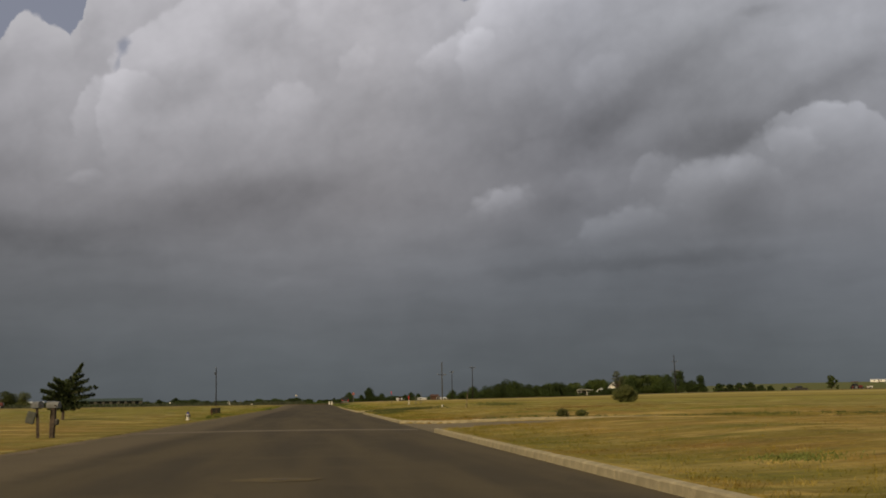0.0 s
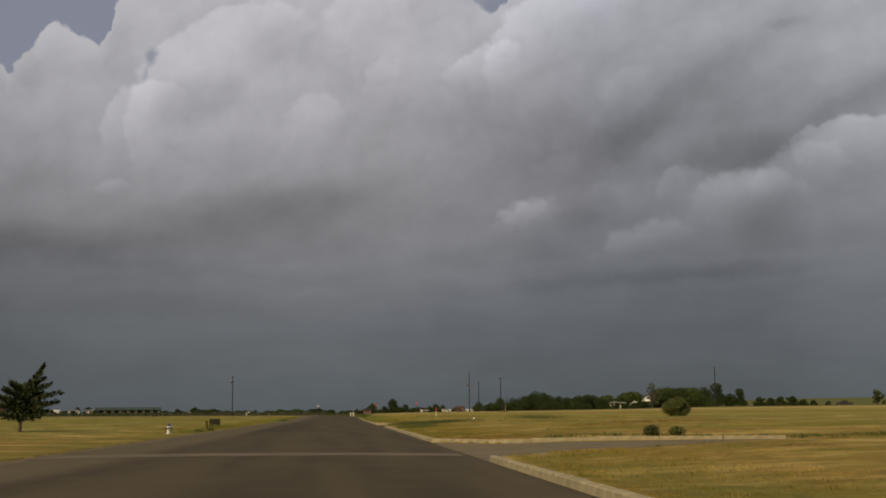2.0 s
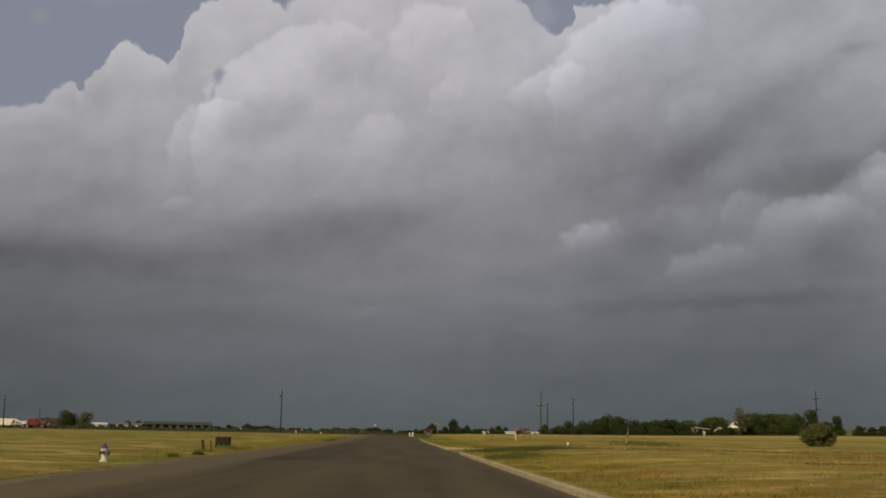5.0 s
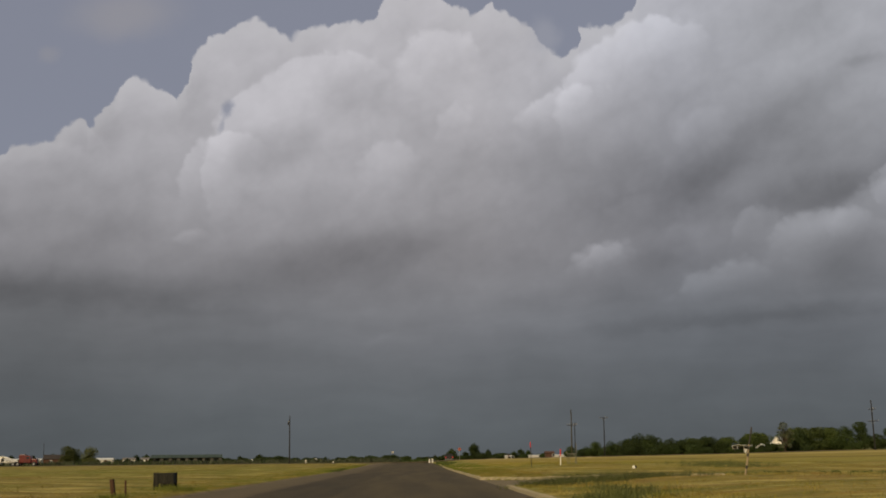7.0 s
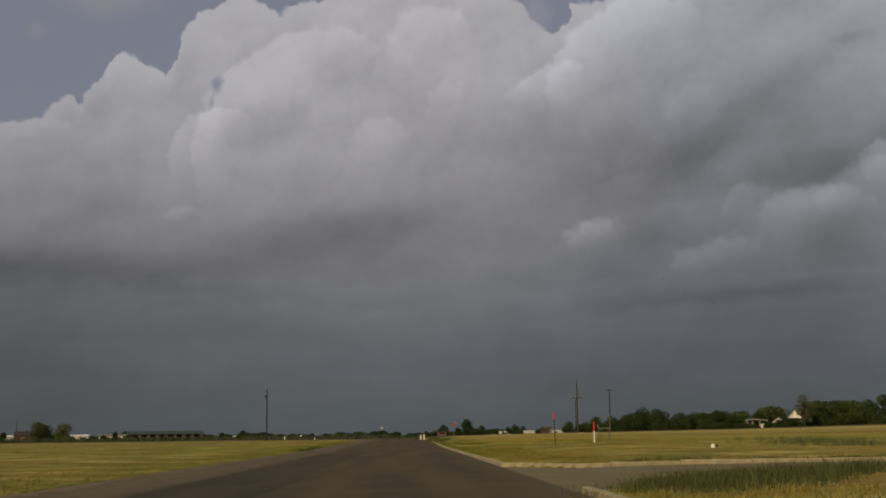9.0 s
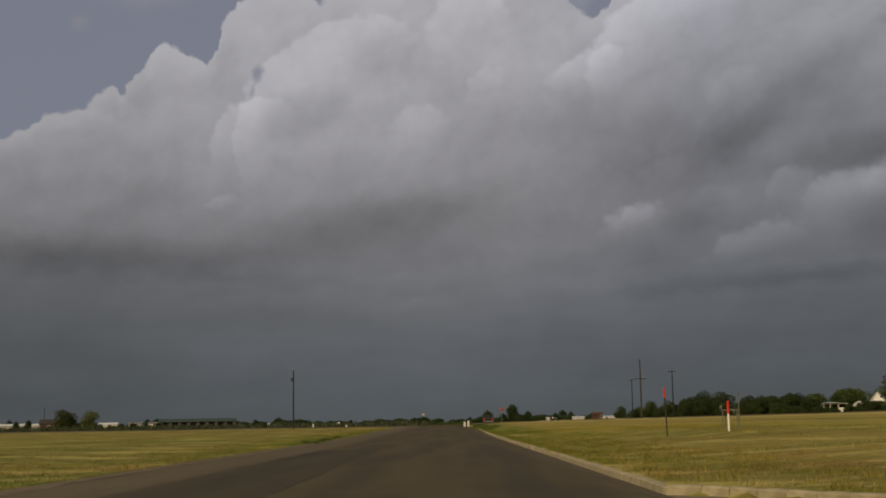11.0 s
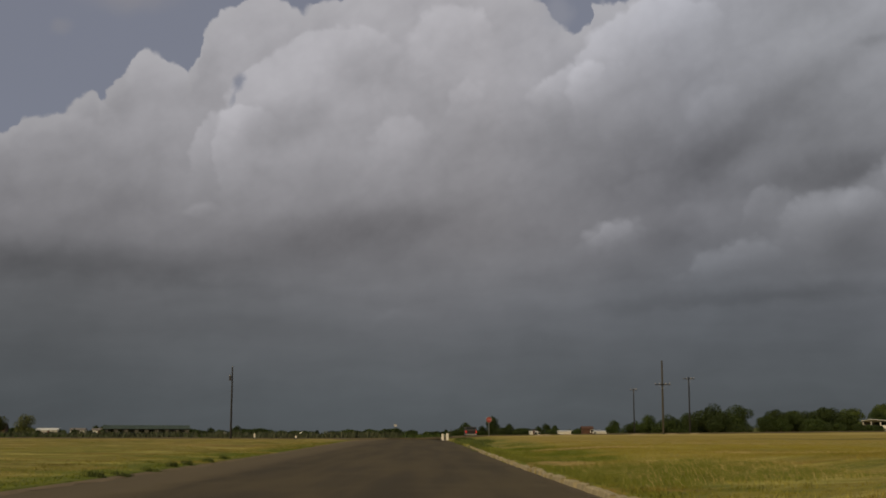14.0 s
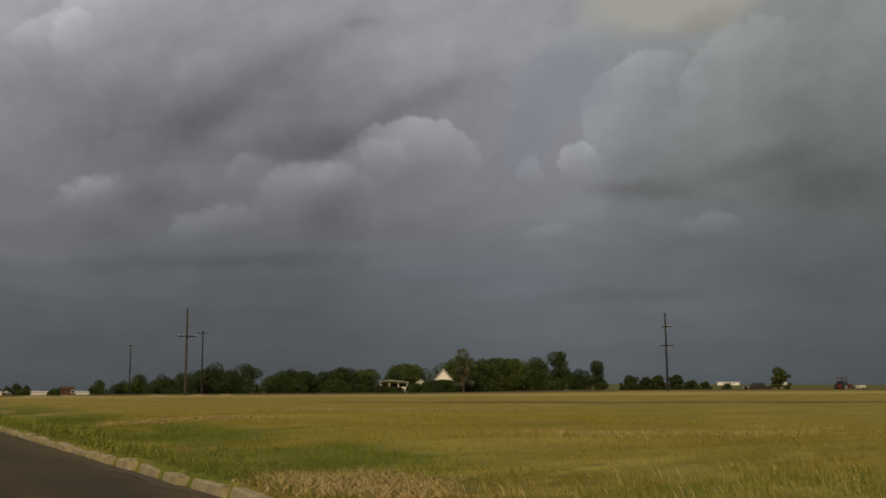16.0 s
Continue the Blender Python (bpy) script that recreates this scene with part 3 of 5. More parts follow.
def prism(bm, outline, depth, m=None):
    """An outline in x and z, pulled out along y, centred."""
    lo = [bm.verts.new((x, -depth / 2, z)) for x, z in outline]
    hi = [bm.verts.new((x, depth / 2, z)) for x, z in outline]
    n = len(outline)
    bm.faces.new(lo)
    bm.faces.new(hi[::-1])
    for i in range(n):
        bm.faces.new((lo[i], hi[i], hi[(i + 1) % n], lo[(i + 1) % n]))
    bmesh.ops.recalc_face_normals(bm, faces=bm.faces)
    if m is not None:
        bmesh.ops.transform(bm, matrix=m, verts=lo + hi)
    return bm


def sstep(v, a, b):
    t = np.clip((np.asarray(v, float) - a) / (b - a), 0, 1)
    return t * t * (3 - 2 * t)


# ---- lie of the land ----
KERB_X, LEFT_X = 3.62, -8.3
STREETS = ((49.8, 62.2), (121.5, 136.5))
ROAD_END, HIGHWAY_Y = 350.0, 355.0


def swell(x, y):
    """The land rises slightly towards the highway, more on the right, and to a far ridge."""
    top = np.interp(x, [-400, -10, 0, 25, 45, 65, 95, 170, 400], [0.3, 0.3, 0.4, 0.75, 0.95, 1.2, 1.75, 2.4, 4.0])
    z = top * sstep(y, 195, 335)
    d = np.hypot(x, np.asarray(y) - 100.0)
    bearing = np.degrees(np.arctan2(x, np.asarray(y) - 100.0))
    z = z + sstep(d, 520, 1100) * sstep(bearing, 6, 24) * 0.0076 * np.minimum(d, 2200)
    return z - sstep(d, 2200, 4000) * 0.004 * np.maximum(d - 2200, 0) * sstep(bearing, 6, 24)


def in_street(x, y):
    """1 on the two side streets with rounded corners, 0 off them."""
    s = 0.0
    for a, b in STREETS:
        flare = 4.0 * (1 - sstep(x, KERB_X, KERB_X + 3.5)) ** 1.5
        s = np.maximum(s, sstep(y, a - flare - 0.5, a - flare) * (1 - sstep(y, b + flare + 0.05, b + flare + 0.55)))
    return s * (np.asarray(x) > KERB_X - 0.1)


def near_street(x, y):
    """1 at the side streets, falling to 0 over a few metres of verge."""
    s = 0.0
    for a, b in STREETS:
        s = np.maximum(s, sstep(y, a - 3.0, a - 0.8) * (1 - sstep(y, b + 1.5, b + 9)))
    return s


def ground_z(x, y):
    x, y = np.asarray(x, float), np.asarray(y, float)
    rise = sstep(x, 4.2, 11.0)
    right = 0.13 + (0.27 - 0.15 * near_street(x, y)) * rise
    left = 0.03 + 0.12 * sstep(-x, 9.0, 18.0)
    road = -0.08
    z = np.where(x > KERB_X + 0.12, right, np.where(x < LEFT_X + 0.05, left, road))
    z = z + 0.22 * sstep(x, 10.4, 12.0) * sstep(y, 160, 172) * (1 - sstep(y, 192, 215))
    z = np.where(y > ROAD_END + 4, 0.12, z)
    st = in_street(x, y)
    z = z * (1 - st) + (-0.06 + 0.12 * rise) * st
    bumps = 0.05 * np.sin(x * 0.43 + 1.3 * np.sin(y * 0.21)) * np.sin(y * 0.37) * (z > 0.02) * (1 - st)
    return z + bumps * sstep(np.maximum(x - 6, -x - 10), 0, 4) + swell(x, y)


def gz(x, y):
    return float(ground_z(x, y))


xs = np.unique(np.concatenate([-np.geomspace(20, 4600, 36), np.arange(-20, -8.4, 0.8), [-8.4, -8.3, -8.2, -4, 0, 3.6, 3.7, 3.78], np.arange(3.9, 9, 0.45), np.arange(9, 30, 1.2), np.geomspace(30, 4600, 44)]))
ys = np.unique(np.concatenate([-np.geomspace(40, 4600, 14), np.arange(-40, 42, 3), np.arange(42, 72, 0.5), np.arange(72, 114, 2), np.arange(114, 146, 0.5), np.arange(146, 400, 3.5), np.geomspace(400, 4700, 46)]))
X, Y = np.meshgrid(xs, ys)
Z = ground_z(X, Y)
nx, ny = len(xs), len(ys)
idx = np.arange(nx * ny).reshape(ny, nx)
quads = np.stack([idx[:-1, :-1], idx[:-1, 1:], idx[1:, 1:], idx[1:, :-1]], -1).reshape(-1, 4)
ground = raw("ground", np.stack([X, Y, Z], -1).reshape(-1, 3).tolist(), quads.tolist(), M_GROUND)
for p in ground.data.polygons:
    p.use_smooth = True
tagged(ground, "dry golden grassland with greener patches", "ground", kind="structure")


def sheet(name, xl, xr, y0, y1, step, z, mat, ragged=(0, 0), crown=0.0):
    """A strip of paving from y0 to y1 with ragged sides."""
    rnd = random.Random(name)
    vs, fs = [], []
    n = max(2, int((y1 - y0) / step) + 1)
    for i in range(n):
        y = y0 + (y1 - y0) * i / (n - 1)
        a, b = xl + rnd.uniform(-1, 1) * ragged[0], xr + rnd.uniform(-1, 1) * ragged[1]
        for k in range(7):
            x = a + (b - a) * k / 6
            u = 2 * k / 6 - 1
            vs.append((x, y, z + crown * (1 - u * u) + float(swell(x * 0, y))))
    for i in range(n - 1):
        for k in range(6):
            q = i * 7 + k
            fs.append((q, q + 1, q + 8, q + 7))
    return raw(name, vs, fs, mat)


road = sheet("road", LEFT_X - 0.15, KERB_X, -60, ROAD_END, 2.0, -0.04, M_ROAD, (0.28, 0), 0.05)
tagged(road, "wide worn brownish-grey asphalt road", "road", kind="structure")
patch = sheet("asphalt_patch", -5.5, -2.75, 98, 176, 2.5, 0.014, M_PATCH, (0.12, 0.1), 0.003)
tagged(patch, "darker strip of newer asphalt on the road", "road patch", kind="structure")
gut = sheet("valley_gutter", LEFT_X + 0.1, KERB_X - 0.2, 50.5, 53.0, 0.3, -0.033, M_GUTTER, (0.05, 0.05), 0.05)
tagged(gut, "pale dusty concrete gutter crossing the road", "gutter", kind="structure")
shoulder = sheet("dirt_shoulder", LEFT_X - 0.5, LEFT_X + 0.35, 10, ROAD_END - 4, 1.2, -0.028, M_SOIL, (0.3, 0.22), 0.03)
tagged(shoulder, "strip of bare brown dirt along the road's edge", "shoulder", kind="structure")
grit = sheet("gutter_grit", KERB_X - 0.26, KERB_X + 0.02, 66, 262, 0.7, -0.031, M_GRIT, (0.13, 0), 0.01)
tagged(grit, "dusty grit gathered along the kerb", "grit", kind="structure")
for i, (s0, s1) in enumerate(STREETS):
    vs, fs = [], []
    cols = np.concatenate([np.arange(KERB_X, KERB_X + 4.2, 0.35), np.arange(KERB_X + 5, 300, 5)])
    for x in cols:
        fl = float(4.0 * (1 - sstep(x, KERB_X, KERB_X + 3.5)) ** 1.5)
        for k in range(5):
            y = s0 - fl + (s1 - s0 + 2 * fl) * k / 4
            vs.append((float(x), y, -0.036 + 0.02 * float(sstep(x, KERB_X, KERB_X + 4)) + 0.12 * float(sstep(x, 4.2, 11.0)) + float(swell(x, y))))
    for c in range(len(cols) - 1):
        for k in range(4):
            q = c * 5 + k
            fs.append((q, q + 5, q + 6, q + 1))
    st = raw("side_street_%d" % (i + 1), vs, fs, M_STREET)
    tagged(st, "pale concrete side street between grass verges", "road", kind="structure")
hv, hf = [], []
for x in np.linspace(-900, 900, 181):
    yc = HIGHWAY_Y - 0.16 * float(np.clip(x, -200, 200))
    for off, up in ((-5.0, -0.1), (-4.0, 0.16), (4.0, 0.16), (5.0, -0.1)):
        hv.append((float(x), yc + off, gz(x, yc) + up))
for i in range(180):
    for k in range(3):
        q = i * 4 + k
        hf.append((q, q + 4, q + 5, q + 1))
highway = raw("highway", hv, hf, M_ROAD)
tagged(highway, "low asphalt highway crossing beyond the fields", "road", kind="structure")

# ---- trees ----


def leaf_cloud(rnd, blobs, count, size):
    """Many small leaf sprays scattered through a set of ellipsoid clumps; each one bent quad."""
    vs, fs = [], []
    tot = sum(b[3] * b[4] for b in blobs)
    for cx, cy, cz, rx, rz in blobs:
        n = int(count * rx * rz / tot)
        for _ in range(n):
            d = Vector((rnd.gauss(0, 1), rnd.gauss(0, 1), rnd.gauss(0, 1))).normalized()
            r = rnd.uniform(0.45, 1.08) ** 0.6
            c = Vector((cx + d.x * rx * r, cy + d.y * rx * r, cz + d.z * rz * r))
            s = size * rnd.uniform(0.6, 1.5)
            u = Vector((rnd.gauss(0, 1), rnd.gauss(0, 1), rnd.gauss(0, 0.7))).normalized()
            w = u.cross(d + Vector((rnd.gauss(0, .5), rnd.gauss(0, .5), rnd.gauss(0, .5)))).normalized()
            q = len(vs)
            vs += [tuple(c - u * s), tuple(c + w * s * 0.6), tuple(c + u * s * 1.1 + d * s * 0.2), tuple(c - w * s * 0.55)]
            fs.append((q, q + 1, q + 2, q + 3))
    return vs, fs


def tree(kind, x, y, height, width, seed, label, mat, group="", turn=0.0, dense=1.0, trunk=0.3, lumps=11, clump=(0.16, 0.28)):
    """A broad-leaved tree: tapered trunk, limbs into the clumps, a crown of leaf sprays."""
    rnd = random.Random(seed)
    t = thing(kind, x, y, gz(x, y) - 0.05, label, "shrub" if kind == "bush" else "tree", group, turn)
    blobs = []
    for i in range(lumps):
        f = i / (lumps - 1)
        zc = height * (trunk * 0.75 + (0.97 - trunk * 0.75) * rnd.uniform(0.1, 0.85))
        spread = width * 0.5 * math.sqrt(max(0.05, 1 - ((zc / height - trunk - 0.12) / (1.0 - trunk)) ** 2)) if zc > height * trunk else width * 0.42
        a = rnd.uniform(0, 6.283)
        r = spread * rnd.uniform(0.15, 0.72)
        b = width * rnd.uniform(*clump)
        blobs.append((r * math.cos(a), r * math.sin(a), min(zc, height - b * 0.6), b, b * rnd.uniform(0.6, 0.9)))
    blobs.append((rnd.uniform(-.1, .1) * width, 0, height - width * 0.13, width * 0.17, width * 0.15))
    bm = B()
    tube(bm, (0, 0, 0), (rnd.uniform(-.1, .1), 0, height * 0.5), width * 0.035 + 0.05, width * 0.018 + 0.02, 9)
    for bl in blobs:
        tube(bm, (0, 0, height * rnd.uniform(0.15, 0.4)), (bl[0] * 0.9, bl[1] * 0.9, bl[2]), width * 0.014 + 0.015, 0.015, 6)
    part("trunk", bm, M_BARK, t)
    vs, fs = leaf_cloud(rnd, blobs, int(10500 * dense), width * 0.012 + 0.034)
    raw("crown", vs, fs, mat, t)
    return t


def again(src, x, y, turn, k=1.0):
    c = copy_thing(src, pose(x, y, gz(x, y) - 0.05, 0, 0, turn))
    c.scale = (k, k, k)
    return c


def juniper(x, y):
    """A wind-shaped conifer: long rising boughs swept to one side, dense low skirt."""
    rnd = random.Random(5)
    t = thing("juniper_tree", x, y, gz(x, y) - 0.03, "dark green wind-swept juniper with long rising boughs on the lawn", "tree")
    bm = B()
    lead = [(0, 0, 0), (0.05, 0, 0.8), (0.15, 0, 1.9), (0.5, 0, 2.9), (1.25, 0, 4.15)]
    for i in range(4):
        tube(bm, lead[i], lead[i + 1], 0.13 - 0.028 * i, 0.10 - 0.026 * i, 9)
    vs, fs = [], []

    def spray(p0, p1, w, n):
        p0, p1 = Vector(p0), Vector(p1)
        ax = (p1 - p0).normalized()
        for k in range(n):
            f = k / n
            c = p0.lerp(p1, f)
            rad = w * (1.05 - f) ** 0.6 + 0.03
            off = Vector((rnd.gauss(0, 1), rnd.gauss(0, 1), rnd.gauss(0, 1))) * rad * 0.5
            dirn = (ax * rnd.uniform(0.7, 1.5) + off.normalized() * 0.7).normalized()
            s = rnd.uniform(0.09, 0.20)
            side = dirn.cross(Vector((rnd.gauss(0, 1), rnd.gauss(0, 1), rnd.gauss(0, 1)))).normalized() * s * 0.35
            o = c + off
            q = len(vs)
            vs.extend([tuple(o - dirn * s * .5), tuple(o + side), tuple(o + dirn * s), tuple(o - side)])
            fs.append((q, q + 1, q + 2, q + 3))

    spray((0.15, 0, 1.9), (0.6, 0, 3.0), 0.30, 300)
    spray((0.5, 0, 2.8), (1.4, 0, 4.25), 0.20, 330)
    boughs = ((1, 1.15, 1.25, 1.7), (1, 1.55, 1.85, 2.05), (1, 1.95, 2.45, 2.2), (1, 2.35, 3.0, 1.6), (1, 2.7, 3.35, 1.2),
              (-1, 1.1, 1.2, 1.6), (-1, 1.45, 1.75, 1.75), (-1, 1.85, 2.3, 1.95), (-1, 2.25, 2.75, 1.35), (-1, 2.6, 3.15, 0.9))
    for side, z0, z1, ln in boughs:
        for yy in (-0.7, 0.5):
            q0 = (0.15, 0, z0 + yy * 0.1)
            q1 = (0.2 + side * ln * (1.0 if yy > 0 else 0.85), yy * ln * 0.6, z1 + yy * 0.12)
            tube(bm, q0, q1, 0.035, 0.008, 5)
            spray(q0, q1, 0.21, 210)
    for i in range(16):
        a = rnd.uniform(0, 6.283)
        z0 = rnd.uniform(0.8, 2.2)
        ln = rnd.uniform(0.8, 1.4)
        spray((0.1, 0, z0), (0.1 + math.cos(a) * ln, math.sin(a) * ln, z0 + 0.35 * ln), 0.24, 130)
    v2, f2 = leaf_cloud(rnd, [(-.5, 0, 1.1, .75, .38), (.5, 0, 1.1, .8, .38), (0.1, 0, 1.6, .6, .6)], 700, 0.09)
    q = len(vs)
    vs += v2
    fs += [tuple(i + q for i in f) for f in f2]
    part("trunk", bm, M_BARK, t)
    raw("foliage", vs, fs, M_NEEDLE, t)
    t.scale = (0.94, 0.94, 0.94)


juniper(-18.8, 92)
# tree belt beyond the highway on the right
hedge_low = tree("bush", 70.5, 388, 2.6, 4.5, 36, "low dark bush at the foot of a tree belt", M_LEAF, "low bushes before the belt", trunk=0.02, lumps=8)
BELT = "belt of dark trees beyond the highway"
broad = [tree("tree", 70, 470, 7.2, 12.5, 11, "broad dense dark green tree in a belt", M_LEAF, BELT, trunk=0.05, dense=1.3, lumps=16),
         tree("tree", 69, 436, 5.7, 8.6, 12, "rounded dark green tree in a belt", M_LEAF, BELT, trunk=0.08, lumps=13),
         tree("tree", 76, 402, 4.9, 5.6, 13, "upright dark green tree in a belt", M_LEAF, BELT, trunk=0.08, lumps=12),
         tree("tree", 116, 392, 7.6, 6.5, 14, "tall dark green tree at the end of a belt", M_LEAF, BELT, trunk=0.1, lumps=13),
         tree("tree", 104, 398, 6.3, 9.5, 15, "broad olive green tree in a belt", M_LEAF_LIGHT, BELT, trunk=0.06, dense=1.2, lumps=15)]


for src, x, y, turn, k in ((0, 87, 474, 10, 0.76), (4, 82, 440, 44, 0.76), (2, 78, 409, 15, 1.01), (2, 69.5, 408, 215, 0.96), (1, 62.5, 425, 80, 0.76), (4, 94, 412, 200, 0.87), (4, 103, 408, 20, 1.05), (1, 60.5, 560, 40, 0.72), (0, 63, 540, 10, 0.57), (1, 66, 530, 70, 0.90), (0, 71, 522, 200, 0.76), (1, 77, 528, 80, 0.95), (1, 82, 520, 120, 0.76),
                           (0, 76, 474, 100, 0.80), (2, 65.5, 402, 50, 0.74), (2, 68, 401, 90, 0.62), (2, 71.5, 405, 140, 0.87), (2, 73, 403, 30, 0.87), (1, 79.5, 407, 200, 0.78), (2, 82, 404, 260, 0.74)):
    again(broad[src], x, y, turn, k)
for src, x, y, turn, k in ((4, 85, 412, 10, 0.74), (4, 91, 410, 90, 0.83), (1, 88, 405, 33, 0.69), (4, 102.5, 403, 60, 0.90), (4, 109, 399, 140, 1.00), (1, 112, 394, 30, 1.05), (3, 111, 401, 50, 0.85),
                           (3, 121.2, 389, 100, 0.78), (2, 118.5, 391, 20, 0.90), (1, 101, 396, 10, 0.90)):
    again(broad[src], x, y, turn, k)
for x, y, turn, k in ((86.5, 391, 120, .7), (88.5, 392, 10, .55), (90.6, 391, 200, .5), (96.4, 391, 20, .55), (91.2, 396, 50, .8), (93.0, 396.5, 160, .95), (94.8, 397, 20, .95), (96.2, 398, 70, .9), (84.5, 396, 60, .5), (88.6, 398, 80, .6), (81.5, 391, 90, .55), (83.4, 392, 10, .5), (79.6, 391, 10, .6), (74.5, 386, 70, .7)):
    again(hedge_low, x, y, turn, k)
tree("dead_looking_tree", 94.4, 389, 7.8, 6.6, 21, "tall sparse greyish tree standing out of the belt", M_LEAF_DRY, trunk=0.14, dense=0.34, lumps=44, clump=(0.05, 0.10))
hedge = tree("bush", 126, 385, 3.2, 5.5, 31, "ragged dark green bush by the highway", M_LEAF, "row of bushes", trunk=0.03, dense=0.7, lumps=40, clump=(0.04, 0.12))
for x, y, turn, k in ((129.5, 385, 40, .9), (133, 386, 90, 1.0), (136.5, 385, 160, 1.05), (140, 385, 200, .75), (143, 385, 120, .65), (147, 384, 20, .55)):
    again(hedge, x, y, turn, k)
tree("bush", 166, 392, 5.0, 6.2, 33, "lone olive green bushy tree in the open field", M_LEAF_LIGHT, trunk=0.1, dense=0.5, lumps=34, clump=(0.04, 0.11))
tree("bush", 41.2, 168, 2.2, 3.7, 34, "large rounded olive green bush in the field", M_OLIVE, trunk=0.0, dense=1.3, lumps=18, clump=(0.17, 0.27))
# trees ahead, past the road's end
far = tree("tree", 27.5, 655, 7.4, 8.6, 41, "dark green tree on the far plain", M_LEAF, "far trees", trunk=0.1, lumps=12)
for x, y, turn, k in ((33.5, 652, 40, .6), (22.5, 650, 90, .5), (17.6, 690, 60, .75), (15, 655, 10, .5), (37, 660, 150, .35), (52.7, 704, 60, .65), (57, 706, 10, .55), (49, 700, 70, .5), (9, 660, 20, .35)):
    again(far, x, y, turn, k)
scrub = tree("bush", -12, 560, 2.2, 7.0, 42, "low dark scrub on the far plain", M_LEAF, "far scrub", trunk=0.02, lumps=9)
rnd = random.Random(8)
for i in range(110):
    x = -190 + i * 2.3 + rnd.uniform(-2, 2)
    again(scrub, x, 650 + rnd.uniform(-40, 80), rnd.uniform(0, 360), rnd.uniform(0.5, 1.25))
for x, y, k in ((-128, 612, .32), (-123, 610, .3), (-136, 612, .4), (-144, 606, .4), (-72, 650, .55), (-63, 660, .4), (-128, 670, .6), (-118, 660, .5), (-140, 700, .6), (-101, 665, .45), (-76, 612, .42), (-170, 660, .7), (-182, 640, .6), (-108, 680, .5), (-45, 690, .35)):
    again(far, x, y, rnd.uniform(0, 360), k)
# bushes in the left field
tree("bush", -131, 547, 7.0, 9.2, 51, "leafy dark olive bush before a brick house", M_OLIVE_DARK, trunk=0.02, dense=0.9, lumps=16)
tree("tree", -132, 582, 6.8, 8.8, 54, "loose olive green tree beside a brick house", M_OLIVE, trunk=0.08, dense=0.7, lumps=18)
tree("bush", -102, 360, 3.2, 5.0, 53, "low dark bush below a utility pole", M_LEAF, trunk=0.03, dense=0.6, lumps=8)
for x, y, k in ((-134.5, 604, .32), (-127, 604, .28), (-122.5, 606, .34), (-117, 606, .3), (-112.5, 606, .36), (-158, 590, .55), (-164, 594, .5)):
    again(far, x, y, rnd.uniform(0, 360), k)

# ---- utility poles along the highway ----


def insulator(parent, x, z):
    bm = B()
    tube(bm, (x, 0, z), (x, 0, z + 0.16), 0.05, 0.035, 8)
    part("insulator", bm, M_STONE, parent)


def pole(x, y, height, label, arms=(), tall_tan=False, can=False, lean=0.0):
    t = thing("utility_pole", x, y, gz(x, y) - 0.1, label, "utility pole", "utility poles along the highway")
    t.rotation_euler[1] = radians(lean)
    bm = B()
    tube(bm, (0, 0, 0), (0, 0, height + 0.1), 0.16, 0.10, 12)
    part("shaft", bm, M_POLE_TAN if tall_tan else M_POLE, t)
    for z, ln in arms:
        bm = B()
        box(bm, (0, -0.17, z), (ln, 0.11, 0.13), bevel=0.01)
        arm = part("crossarm", bm, M_POLE, t)
        for k in (-0.46, -0.2, 0.2, 0.46):
            bm = B()
            tube(bm, (k * ln, -0.17, z + 0.05), (k * ln, -0.17, z + 0.24), 0.05, 0.03, 8)
            part("insulator", bm, M_STONE, arm)
        for s in (-1, 1):
            bm = B()
            tube(bm, (s * ln * 0.3, -0.2, z), (0, -0.15, z - 0.6), 0.02, 0.02, 6)
            part("brace", bm, M_IRON, t)
    if can:
        bm = B()
        tube(bm, (-0.30, 0, height - 1.9), (-0.30, 0, height - 1.2), 0.15, 0.15, 14)
        tr = part("transformer", bm, M_DARKMETAL, t, "dark grey cylindrical transformer")
        bm = B()
        tube(bm, (-0.30, 0, height - 1.2), (-0.30, 0, height - 1.0), 0.04, 0.03, 8)
        part("bushing", bm, M_STONE, tr)
        insulator(t, 0.0, height + 0.1)
    return t


pole(-28.0, 347, 10.5, "dark wooden utility pole with a small transformer", can=True)
pole(33.0, 335, 10.1, "tall tan wooden utility pole with one crossarm partway", ((6.9, 2.1),), tall_tan=True)
pole(47.9, 388, 10.4, "dark wooden utility pole with a top crossarm", ((10.2, 2.0),))
pole(48.1, 449, 10.5, "dark wooden utility pole with a top crossarm", ((10.3, 1.6),))
pole(96.0, 330, 10.3, "wooden utility pole with two crossarms", ((8.6, 1.5), (6.1, 2.2)), lean=-1.5)
pole(-97, 358, 8.2, "dark wooden utility pole at the field's edge", ((7.3, 1.0),))
pole(-168, 640, 9.5, "dark wooden utility pole far across the plain")

# ---- roadside things on the right ----


def post_marker(x, y, height, r, lower, label, lean=0.0, cap=0.55):
    t = thing("marker_post", x, y, gz(x, y) - 0.05, label, "marker post", "red-topped marker posts")
    t.rotation_euler[1] = radians(lean)
    bm = B()
    tube(bm, (0, 0, 0), (0, 0, height - cap), r, r, 12)
    part("post", bm, lower, t)
    bm = B()
    tube(bm, (0, 0, height - cap), (0, 0, height - 0.03), r * 1.22, r * 1.22, 14)
    tube(bm, (0, 0, height - 0.03), (0, 0, height), r * 1.22, r * 0.8, 14)
    part("cap", bm, M_REDPLASTIC, t, "bright red plastic cap")


post_marker(9.86, 176.2, 2.2, 0.032, M_DARKMETAL, "thin black marker post with a red top in dry grass", -2.0, 0.45)
